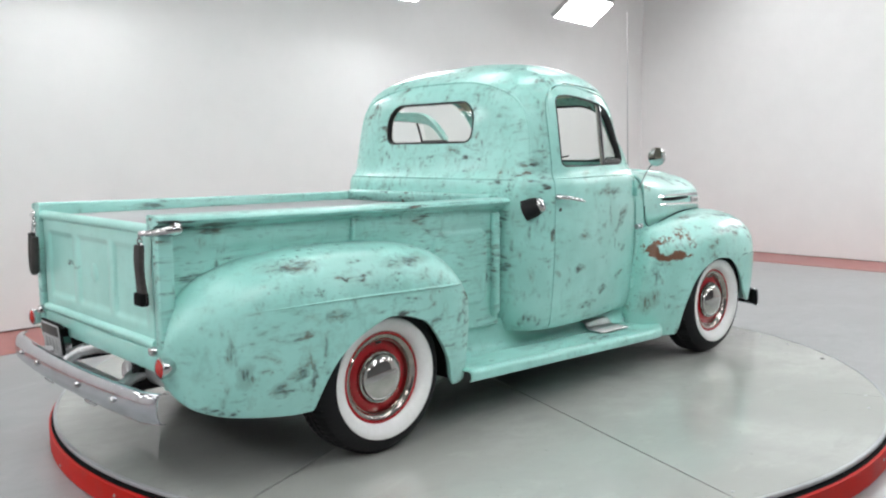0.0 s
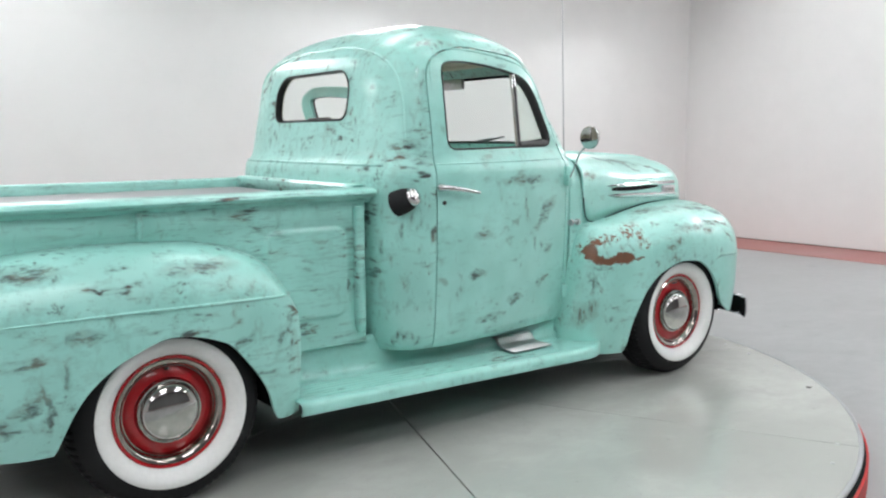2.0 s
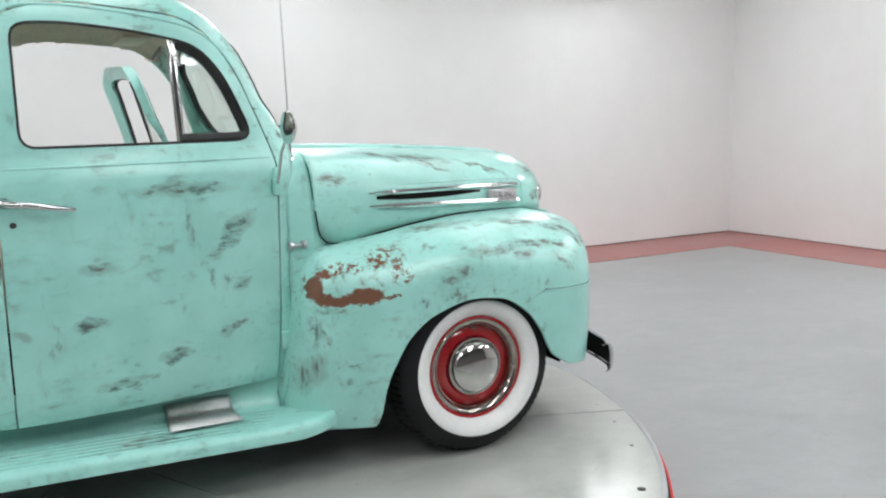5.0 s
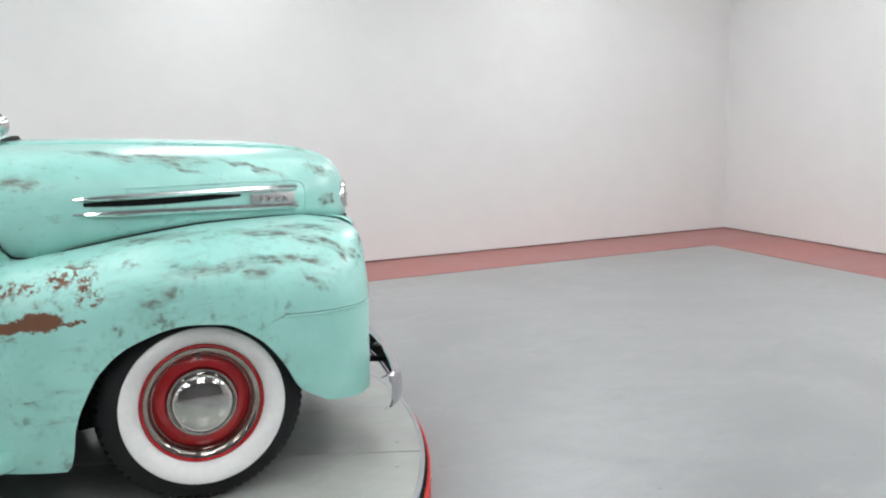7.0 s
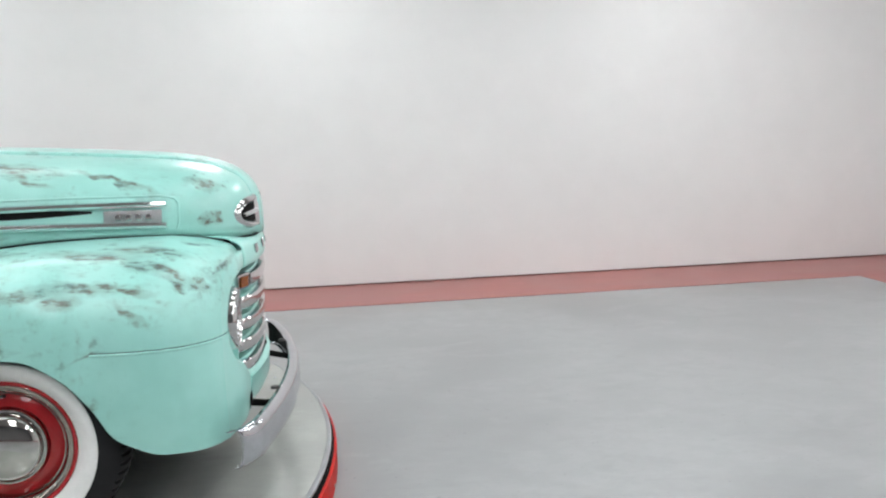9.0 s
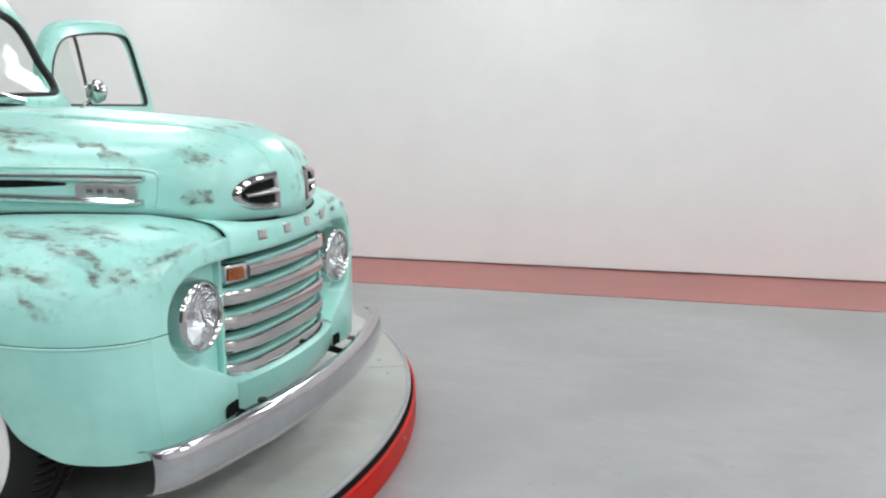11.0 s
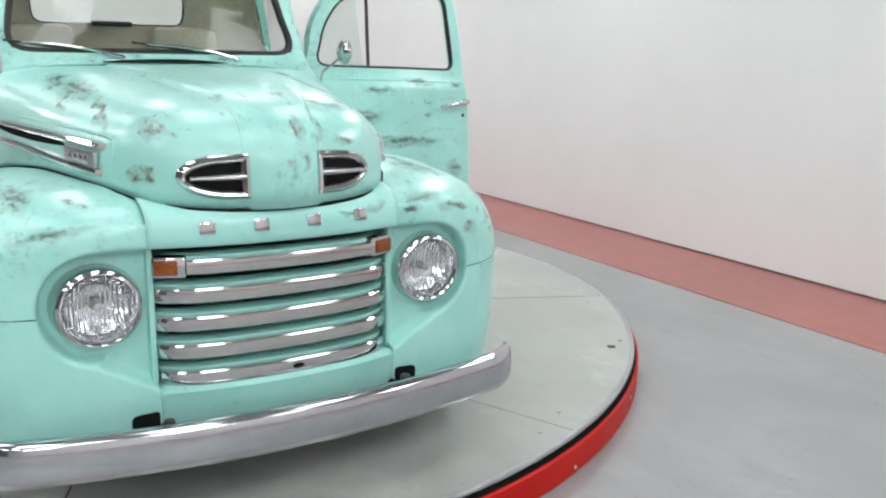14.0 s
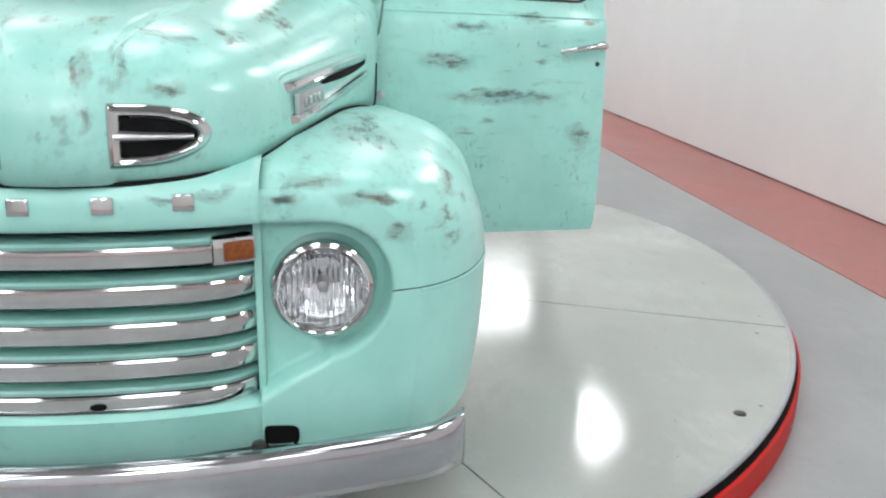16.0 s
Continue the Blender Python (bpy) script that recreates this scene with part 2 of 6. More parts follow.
# rub marks: (u axis, v axis, u, v, half length, half width, slant, side)
FENDER_MARKS = ((0, 1, 1.73, -0.72, 0.13, 0.035, 0, -1), (0, 1, 2.03, -0.53, 0.045, 0.02, 20, -1), (1, 2, -0.61, 0.862, 0.08, 0.012, 10, -1), (0, 2, 1.975, 0.842, 0.035, 0.013, -30, -1),
                (0, 2, 2.042, 0.828, 0.030, 0.012, -40, -1), (0, 2, 1.849, 0.838, 0.06, 0.010, -15, -1), (0, 2, 1.86, 0.76, 0.055, 0.012, -40, -1), (0, 2, 1.53, 0.838, 0.14, 0.016, 0, -1),
                (0, 2, 1.786, 0.849, 0.05, 0.012, 0, -1), (0, 2, 1.66, 0.81, 0.05, 0.015, 0, -1), (0, 2, 1.305, 0.751, 0.035, 0.015, 0, -1))
FENDER_MARKS += ((0, 1, 1.35, -0.70, 0.13, 0.030, 0, -1), (0, 1, 1.88, -0.66, 0.10, 0.030, 0, -1), (0, 1, 1.92, -0.76, 0.09, 0.022, 0, -1), (0, 2, 1.70, 0.845, 0.10, 0.014, -6, -1), (0, 2, 0.735, 0.42, 0.028, 0.06, 0, -1), (0, 2, 0.785, 0.58, 0.01, 0.05, 0, -1), (0, 2, 1.944, 0.858, 0.05, 0.012, -20, 1), (1, 2, 0.60, 0.850, 0.055, 0.012, -8, 1),
                 (0, 1, 1.85, 0.604, 0.10, 0.06, 0, 1), (0, 1, 1.68, 0.62, 0.12, 0.025, 0, 1), (1, 2, 0.478, 0.893, 0.05, 0.014, 0, 1), (1, 2, 0.42, 0.869, 0.03, 0.012, 0, 1), (1, 2, 0.666, 0.775, 0.02, 0.018, 0, 1))
FENDER_MARKS += ((0, 2, 0.775, 0.44, 0.035, 0.05, 0, -1), (0, 2, 0.80, 0.60, 0.012, 0.03, 0, -1), (0, 2, 1.36, 0.775, 0.03, 0.014, 30, -1), (0, 2, 1.45, 0.842, 0.05, 0.010, -8, -1), (1, 2, -0.45, 0.468, 0.07, 0.006, -34, -1), (1, 2, -0.53, 0.500, 0.035, 0.005, -20, -1), (1, 2, 0.475, 0.490, 0.018, 0.008, 35, 1), (1, 2, 0.72, 0.62, 0.03, 0.008, 10, 1), (0, 2, 1.74, 0.652, 0.05, 0.005, 5, -1))
HOOD_MARKS = ((0, 1, 1.42, -0.42, 0.13, 0.040, 5, 0), (0, 1, 1.46, -0.475, 0.07, 0.013, 0, 0), (0, 1, 1.73, -0.40, 0.12, 0.012, -6, 0), (0, 1, 2.03, -0.313, 0.06, 0.016, 30, 0),
              (1, 2, -0.352, 0.996, 0.026, 0.024, 0, 0), (0, 2, 0.93, 1.146, 0.06, 0.018, 0, -1), (0, 1, 1.18, 0.36, 0.10, 0.030, 10, 0), (0, 1, 2.0, -0.126, 0.025, 0.02, 0, 0),
              (0, 1, 2.015, 0.197, 0.02, 0.045, 0, 0), (0, 1, 1.20, -0.458, 0.10, 0.03, -5, 0))
HOOD_MARKS += ((0, 1, 1.551, 0.405, 0.08, 0.018, 0, 0), (1, 2, 0.199, 1.087, 0.03, 0.012, 0, 0), (1, 2, 0.123, 1.134, 0.010, 0.03, 0, 0), (0, 1, 1.919, 0.296, 0.04, 0.016, 20, 0),
               (0, 1, 2.0, -0.046, 0.03, 0.022, 0, 0), (0, 1, 2.0, 0.05, 0.03, 0.022, 0, 0), (0, 1, 1.42, 0.351, 0.16, 0.022, 0, 0), (1, 2, 0.05, 1.125, 0.012, 0.035, 0, 0), (1, 2, 0.06, 1.03, 0.012, 0.02, 0, 0), (0, 1, 1.02, 0.12, 0.10, 0.035, 0, 0))
REAR_MARKS = ((0, 2, -1.33, 0.893, 0.13, 0.022, 0, -1), (0, 2, -1.92, 0.92, 0.12, 0.02, 0, -1), (0, 2, -2.03, 0.43, 0.035, 0.03, 0, -1), (0, 2, -2.18, 0.51, 0.03, 0.04, 0, -1), (0, 2, -1.93, 0.49, 0.06, 0.022, 20, -1),
              (0, 2, -2.23, 0.617, 0.014, 0.05, 0, -1), (0, 2, -1.75, 0.70, 0.05, 0.02, 0, -1), (0, 2, -1.20, 0.60, 0.05, 0.016, 30, -1))
DOOR_MARKS = ((0, 2, 0.34, 1.145, 0.13, 0.020, 0, -1), (0, 2, 0.53, 1.00, 0.07, 0.028, 25, -1), (0, 2, 0.47, 0.93, 0.05, 0.022, 30, -1), (0, 2, 0.54, 0.79, 0.028, 0.024, 0, -1), (0, 2, 0.50, 0.63, 0.045, 0.015, 20, -1),
              (0, 2, 0.29, 0.565, 0.055, 0.018, 0, -1), (0, 2, 0.10, 0.50, 0.05, 0.016, 0, -1), (0, 2, 0.02, 0.72, 0.05, 0.018, 0, -1), (0, 2, 0.05, 0.90, 0.05, 0.016, 0, -1))
OPEN_DOOR_MARKS = ((0, 2, 0.10, 1.235, 0.05, 0.016, 0, 0), (0, 2, 0.33, 1.19, 0.07, 0.016, 0, 0), (0, 2, 0.42, 1.06, 0.08, 0.028, 0, 0), (0, 2, 0.20, 0.93, 0.17, 0.022, 0, 0), (0, 2, -0.12, 0.78, 0.045, 0.035, 30, 0),
                   (0, 2, -0.15, 1.225, 0.03, 0.014, 0, 0))
ALONG, FINE_ALONG = (0.17, 0.07, 0.055), (0.09, 0.04, 0.03)
UPRIGHT, FINE_UP = (0.075, 0.085, 0.15), (0.03, 0.04, 0.06)
PAINT_BED = patina("worn_mint_paint_bed", 2.3, (((0.48, 0.08, 0.045), 0.58, 1.0), ((0.16, 0.06, 0.035), 0.24, 0.9), (UPRIGHT, 0.14, 0.8)), 0.06)
PAINT_SIDE = patina("worn_mint_paint_side", 7.9, (((0.15, 0.10, 0.07), 0.40, 0.45), (UPRIGHT, 0.12, 0.6), (ALONG, 0.10, 0.55)), 0.10, False, False, DOOR_MARKS)
PAINT_RIB = patina("worn_mint_paint_ribs", 9.3, (((0.60, 0.05, 0.05), 0.62, 0.9), ((0.15, 0.03, 0.04), 0.40, 0.9)), 0.20)
PAINT_CAB = patina("worn_mint_paint_cab", 6.1, (((0.19, 0.17, 0.06), 0.42, 1.0), ((0.08, 0.08, 0.17), 0.36, 1.0), (FINE_UP, 0.16, 0.8)), 0.10)
PAINT_FENDER = patina("worn_mint_paint_fender", 4.4, ((ALONG, 0.18, 0.8), ((0.08, 0.07, 0.09), 0.20, 0.7), ((0.05, 0.05, 0.07), 0.10, 0.7)), 0.08, True, True, FENDER_MARKS, 0.75)
PAINT_REAR = patina("worn_mint_paint_rear_fender", 8.7, (((0.19, 0.09, 0.06), 0.44, 1.0), ((0.09, 0.10, 0.15), 0.26, 0.9), ((0.05, 0.05, 0.04), 0.16, 0.9)), 0.10, False, False, REAR_MARKS)
PAINT_HOOD = patina("worn_mint_paint_hood", 1.2, (((0.20, 0.07, 0.07), 0.10, 0.5), ((0.05, 0.04, 0.04), 0.08, 0.5), (FINE_ALONG, 0.06, 0.5)), 0.10, False, False, HOOD_MARKS, 0.8)
PAINT_DOOR = patina("worn_mint_paint_open_door", 3.7, (((0.24, 0.10, 0.05), 0.18, 0.6), (FINE_UP, 0.08, 0.5)), 0.10, False, False, OPEN_DOOR_MARKS)
PAINT_CLEAN = patina("mint_paint", 5.5, (((0.07, 0.05, 0.03), 0.02, 0.3),), 0.02, False, False, ((1, 2, 0.288, 0.880, 0.04, 0.010, 5, 1), (1, 2, 0.20, 0.868, 0.03, 0.006, 0, 1)), 0.8)
CHROME = plain("polished_chrome", (0.60, 0.60, 0.60), 0.09, 1.0, 0.5, 30, 0.05, 0.02)
CAP_CHROME = plain("dented_chrome", (0.55, 0.54, 0.52), 0.06, 1.0, 0.5, 22, 0.12, 0.30)
# brown tint paints in the reflection of the red rim and dark tyre
RING_CHROME = plain("chrome_with_painted_reflection", (0.40, 0.35, 0.32), 0.07, 1.0, 0.5, 30, 0.15, 0.03)
STEP_METAL = plain("worn_aluminium", (0.50, 0.50, 0.50), 0.42, 1.0, 0.5, 60, 0.15, 0.1)
STEEL = plain("brushed_steel", (0.55, 0.55, 0.56), 0.36, 1.0, 0.5, 60, 0.12, 0.05)
BUMPER_METAL = plain("satin_chrome_bumper", (0.56, 0.57, 0.60), 0.11, 1.0, 0.5, 18, 0.07, 0.03)
RUBBER = plain("black_rubber", (0.013, 0.013, 0.014), 0.72, 0.0, 0.25, 70, 0.25, 0.15)
# undercoat black, also laid where gaps and openings hold only shade
BLACK = plain("black_undercoat_and_gap_shade", (0.008, 0.008, 0.008), 0.8, 0.0, 0.1, 30, 0.3, 0.1)
WHITEWALL = plain("whitewall_rubber", (0.81, 0.81, 0.80), 0.5, 0.0, 0.4, 50, 0.04, 0.05)
RED = plain("red_enamel", (0.40, 0.011, 0.016), 0.22, 0.0, 0.5, 25, 0.12, 0.03, 0.4)
SKIRT_RED = plain("red_skirt_paint", (0.50, 0.010, 0.006), 0.5, 0.0, 0.2, 8, 0.12, 0.08)
AMBER = plain("amber_lens", (0.22, 0.055, 0.008), 0.16, 0.0, 0.6, 90, 0.3, 0.3)
TAIL_RED = plain("red_lens", (0.45, 0.02, 0.015), 0.15, 0.0, 0.6, 90, 0.25, 0.3)
VINYL = plain("beige_vinyl", (0.66, 0.61, 0.50), 0.6, 0.0, 0.4, 55, 0.1, 0.2)
DARK_PLASTIC = plain("dark_plastic", (0.03, 0.027, 0.025), 0.4, 0.0, 0.5, 50, 0.2, 0.1)
TONNEAU = plain("grey_vinyl_cover", (0.30, 0.30, 0.31), 0.5, 0.0, 0.4, 45, 0.1, 0.12)
GASKET = plain("black_window_rubber", (0.016, 0.017, 0.017), 0.5, 0.0, 0.4, 50, 0.25, 0.1)
LEATHER = plain("worn_black_leather", (0.035, 0.03, 0.028), 0.55, 0.0, 0.4, 70, 0.35, 0.3)
PLATE_WHITE = plain("pale_plate", (0.55, 0.55, 0.55), 0.45, 0.0, 0.5, 20, 0.1, 0.05)
GLASS = glass("clear_window_glass")
LENS = glass("headlight_lens_glass", (0.96, 0.97, 0.98), 0.03)
REFLECTOR, r_nt, r_b = node_mat("fluted_reflector", (0.82, 0.83, 0.84), 0.10, 1.0)
r_wave = r_nt.nodes.new("ShaderNodeTexWave")
r_wave.bands_direction = "Y"
r_wave.inputs["Scale"].default_value = 26
r_wave.inputs["Distortion"].default_value = 0.3
r_wave.inputs["Detail Scale"].default_value = 3
r_nt.links.new(coords(r_nt), r_wave.inputs["Vector"])
relief(r_nt, r_b, r_wave.outputs["Fac"], 0.45, 0.006)
GAP_BROWN = plain("mottled_brown_gap", (0.16, 0.12, 0.10), 0.8, 0.0, 0.2, 2.5, 0.5, 0.1)
GREY_WALL = plain("dark_grey_wall_paint", (0.15, 0.15, 0.155), 0.62, 0.0, 0.4, 3.0, 0.03, 0.06)
WALL = plain("white_wall_paint", (0.80, 0.79, 0.785), 0.62, 0.0, 0.4, 3.0, 0.02, 0.06)
CEILING = plain("grey_ceiling_paint", (0.42, 0.41, 0.40), 0.7, 0.0, 0.4, 4, 0.04, 0.05)
FLOOR = concrete("grey_sealed_concrete", (0.312, 0.319, 0.322), 0.335, 0.035, 0.84)
DECK = concrete("pale_painted_deck", (0.44, 0.45, 0.425), 0.15, 0.06, 0.86)
STRIPE = concrete("faded_red_floor_paint", (0.37, 0.142, 0.13), 0.40, 0.06)
EDGE = plain("grey_deck_edge", (0.36, 0.37, 0.385), 0.4, 0.2, 0.5, 12, 0.12, 0.1)
PANEL = glow("led_diffuser", (0.955, 0.985, 1.0), PANEL_STRENGTH)
FILL_PANEL = glow("fill_led_diffuser", (0.955, 0.985, 1.0), FILL_STRENGTH)
HOUSING = plain("grey_lamp_housing", (0.4, 0.4, 0.4), 0.5, 0.2, 0.5, 30, 0.1, 0.05)


# ---------------------------------------------------------------- mesh helpers
class Shape:
    """Vertices and faces of one part, gathered from simple builders."""

    def __init__(self):
        self.v, self.f = [], []

    def grid(self, pts, close_u=False, close_v=False, flip=False):
        nu, nv = len(pts), len(pts[0])
        k = len(self.v)
        for row in pts:
            self.v.extend(tuple(map(float, p)) for p in row)
        for i in range(nu if close_u else nu - 1):
            for j in range(nv if close_v else nv - 1):
                a, b = k + i * nv + j, k + i * nv + (j + 1) % nv
                c, d = k + ((i + 1) % nu) * nv + (j + 1) % nv, k + ((i + 1) % nu) * nv + j
                self.f.append((d, c, b, a) if flip else (a, b, c, d))
        return k

    def face(self, pts, flip=False):
        k = len(self.v)
        self.v.extend(tuple(map(float, p)) for p in pts)
        ids = list(range(k, k + len(pts)))
        self.f.append(tuple(ids[::-1] if flip else ids))

    def lathe(self, profile, centre, axis="y", n=48):
        """profile: (radius, along) pairs, turned round an axis through centre."""
        rows = []
        for i in range(n):
            a = 2 * math.pi * i / n
            row = []
            for r, h in profile:
                c, s = r * math.cos(a), r * math.sin(a)
                p = {"y": (c, h, s), "x": (h, c, s), "z": (c, s, h)}[axis]
                row.append(tuple(centre[k] + p[k] for k in range(3)))
            rows.append(row)
        self.grid(rows, close_u=True, flip=(axis == "y"))
        return self

    def tube(self, path, radius, n=10, caps=True):
        path = [Vector(p) for p in path]
        rows, up = [], None
        for i, p in enumerate(path):
            d = (path[min(i + 1, len(path) - 1)] - path[max(i - 1, 0)]).normalized()
            if up is None:
                up = Vector((0, 0, 1)) if abs(d.z) < 0.9 else Vector((1, 0, 0))
            side = d.cross(up).normalized()
            up = side.cross(d).normalized()
            r = radius[i] if isinstance(radius, (list, tuple)) else radius
            rows.append([p + (side * math.cos(2 * math.pi * k / n) + up * math.sin(2 * math.pi * k / n)) * r for k in range(n)])
        self.grid(rows, close_v=True, flip=True)
        if caps:
            self.face(rows[0], flip=False)
            self.face(rows[-1], flip=True)
        return self

    def box(self, lo, hi, r=0.004):
        """A box with softened edges."""
        bm = bmesh.new()
        bmesh.ops.create_cube(bm, size=1)
        for v in bm.verts:
            v.co = Vector([lo[k] + (v.co[k] + 0.5) * (hi[k] - lo[k]) for k in range(3)])
        if r > 0:
            bmesh.ops.bevel(bm, geom=list(bm.edges), offset=r, segments=2, profile=0.5, affect="EDGES")
        return self.take(bm)

    def take(self, bm, m=None):
        k = len(self.v)
        bm.verts.index_update()
        for v in bm.verts:
            self.v.append(tuple(m @ v.co if m else v.co))
        for f in bm.faces:
            self.f.append(tuple(k + v.index for v in f.verts))
        bm.free()
        return self

    def prism(self, outline, lo, hi, axis="y", taper=0.0):
        """A flat outline given in the two other axes, drawn out along an axis."""
        def at(p, h, s=1.0):
            cx = sum(q[0] for q in outline) / len(outline)
            cz = sum(q[1] for q in outline) / len(outline)
            u, w = cx + (p[0] - cx) * s, cz + (p[1] - cz) * s
            return {"y": (u, h, w), "x": (h, u, w), "z": (u, w, h)}[axis]
        a = [at(p, lo) for p in outline]
        b = [at(p, hi, 1 - taper) for p in outline]
        flip = axis != "y"
        self.grid([a, b], close_v=True, flip=not flip)
        self.face(a, flip=not flip)
        self.face(b, flip=flip)
        return self

    def moved(self, m):
        self.v = [tuple(m @ Vector(p)) for p in self.v]
        return self

    def mirrored(self):
        self.v = [(x, -y, z) for x, y, z in self.v]
        self.f = [tuple(reversed(f)) for f in self.f]
        return self

    def sided(self, s):
        """s = -1 leaves the right-hand shape, s = 1 gives its mirror image."""
        return self.mirrored() if s > 0 else self


def mesh_of(shape, name, smooth=38):
    me = bpy.data.meshes.new(name)
    me.from_pydata(shape.v, [], shape.f)
    me.update()
    bm = bmesh.new()
    bm.from_mesh(me)
    bmesh.ops.remove_doubles(bm, verts=bm.verts, dist=1e-5)
    bmesh.ops.recalc_face_normals(bm, faces=bm.faces)
    bm.to_mesh(me)
    bm.free()
    if smooth:
        me.shade_smooth()
        me.set_sharp_from_angle(angle=radians(smooth))
    return me


def part(name, shape, material, parent, label="", smooth=38, thick=0.0):
    me = shape if isinstance(shape, bpy.types.Mesh) else mesh_of(shape, name, smooth)
    if material and not me.materials:
        me.materials.append(material)
    ob = new(name, me)
    ob.parent = parent
    if label:
        ob["label"] = label
    if thick:
        s = ob.modifiers.new("sheet", "SOLIDIFY")
        s.thickness, s.offset = thick, -1
    return ob


def thing(name, label, category, group="", kind="", at=(0, 0, 0)):
    ob = new(name)
    ob.location = at
    return tagged(ob, label, category, group, kind)


def single(name, shape, material, label, category, group="", kind="", smooth=38):
    ob = part(name, shape, material, None, "", smooth)
    return tagged(ob, label, category, group, kind)


def curve(xs, ys):
    """A smooth curve through the knots that does not overshoot."""
    xs, ys = np.array(xs, float), np.array(ys, float)
    h, d = np.diff(xs), np.diff(ys) / np.diff(xs)
    m = np.zeros(len(xs))
    m[0], m[-1] = d[0], d[-1]
    for i in range(1, len(xs) - 1):
        if d[i - 1] * d[i] > 0:
            w1, w2 = 2 * h[i] + h[i - 1], h[i] + 2 * h[i - 1]
            m[i] = (w1 + w2) / (w1 / d[i - 1] + w2 / d[i])

    def at(x):
        x = min(max(x, xs[0]), xs[-1])
        i = min(int(np.searchsorted(xs, x, "right")) - 1, len(xs) - 2)
        i = max(i, 0)
        t = (x - xs[i]) / h[i]
        return float(ys[i] * (1 + 2 * t) * (1 - t) ** 2 + h[i] * m[i] * t * (1 - t) ** 2 + ys[i + 1] * t * t * (3 - 2 * t) + h[i] * m[i + 1] * t * t * (t - 1))
    return at


def power(c, p):
    return math.copysign(abs(c) ** p, c)


def rounded(points, r, n=5):
    """A closed outline with its corners rounded."""
    out = []
    k = len(points)
    for i in range(k):
        a, b, c = (Vector(points[j % k]) for j in (i - 1, i, i + 1))
        ra = r[i] if isinstance(r, (list, tuple)) else r
        ra = min(ra, (a - b).length * 0.48, (c - b).length * 0.48)
        p, q = b + (a - b).normalized() * ra, b + (c - b).normalized() * ra
        for j in range(n + 1):
            t = j / n
            out.append(tuple(p * (1 - t) ** 2 + b * 2 * t * (1 - t) + q * t * t))
    return out


def resampled(points, n):
    """n points evenly along a closed outline."""
    pts = [Vector(p) for p in points]
    pts.append(pts[0])
    run = [0.0]
    for a, b in zip(pts, pts[1:]):
        run.append(run[-1] + (b - a).length)
    out = []
    for k in range(n):
        s = run[-1] * k / n
        i = max(j for j in range(len(run) - 1) if run[j] <= s + 1e-9)
        f = (s - run[i]) / max(run[i + 1] - run[i], 1e-9)
        out.append(tuple(pts[i].lerp(pts[i + 1], f)))
    return out


def boolean(base, cutters):
    """base mesh less (or common with) solid cutters; returns a new mesh."""
    ob = new("work", base)
    extra = []
    for me, op in cutters:
        c = new("cutter", me)
        extra.append(c)
        b = ob.modifiers.new("cut", "BOOLEAN")
        b.operation, b.object, b.solver = op, c, "EXACT"
    bpy.context.view_layer.update()
    me = bpy.data.meshes.new_from_object(ob.evaluated_get(bpy.context.evaluated_depsgraph_get()))
    for o in (ob, *extra):
        bpy.data.objects.remove(o)
    me.shade_smooth()
    me.set_sharp_from_angle(angle=radians(35))
    return me


# ---------------------------------------------------------------- room
GROUND = -0.143
CORNER = (8.156, 4.326)
ROOM_TURN = math.degrees(0.0218)
HEIGHT = 4.5
ROOM = pose(CORNER[0], CORNER[1], 0, 0, 0, ROOM_TURN)
LONG, WIDE = 17.5, 13.0


def room_box(name, lo, hi, material, label, category, r=0.0):
    return single(name, Shape().box(lo, hi, r).moved(ROOM), material, label, category, kind="structure", smooth=0)


room_box("floor", (-LONG - 0.3, -WIDE - 0.3, GROUND - 0.25), (0.3, 0.3, GROUND), FLOOR, "grey sealed concrete showroom floor with faint scuffs", "floor")
room_box("ceiling", (-LONG - 0.3, -WIDE - 0.3, HEIGHT), (0.3, 0.3, HEIGHT + 0.2), CEILING, "plain dull grey ceiling over the studio", "ceiling")
for nm, lo, hi in (("wall_north", (-LONG, 0.0, GROUND + 0.016), (0.25, 0.25, HEIGHT)), ("wall_east", (0.0, -WIDE, GROUND + 0.016), (0.25, 0.0, HEIGHT)),
                   ("wall_west", (-LONG - 0.25, -WIDE, GROUND + 0.016), (-LONG - 0.002, 0.25, HEIGHT)), ("wall_south", (-LONG, -WIDE - 0.25, GROUND + 0.016), (0.25, -WIDE - 0.002, HEIGHT))):
    # south wall is unseen; its dark grey holds down bounce and deepens chrome
    far = nm == "wall_south"
    room_box(nm, lo, hi, GREY_WALL if far else WALL, "unseen studio wall, dark grey to cut bounced light" if far else "plain white painted studio wall", "wall")
for nm, lo, hi in (("trim_north", (-LONG, 0.035, GROUND + 0.001), (0.2, 0.2, GROUND + 0.015)), ("trim_east", (0.035, -WIDE, GROUND + 0.001), (0.2, 0.03, GROUND + 0.015))):
    room_box(nm, lo, hi, GAP_BROWN, "narrow brown gap under the wall panels", "trim")
BAND = 0.95
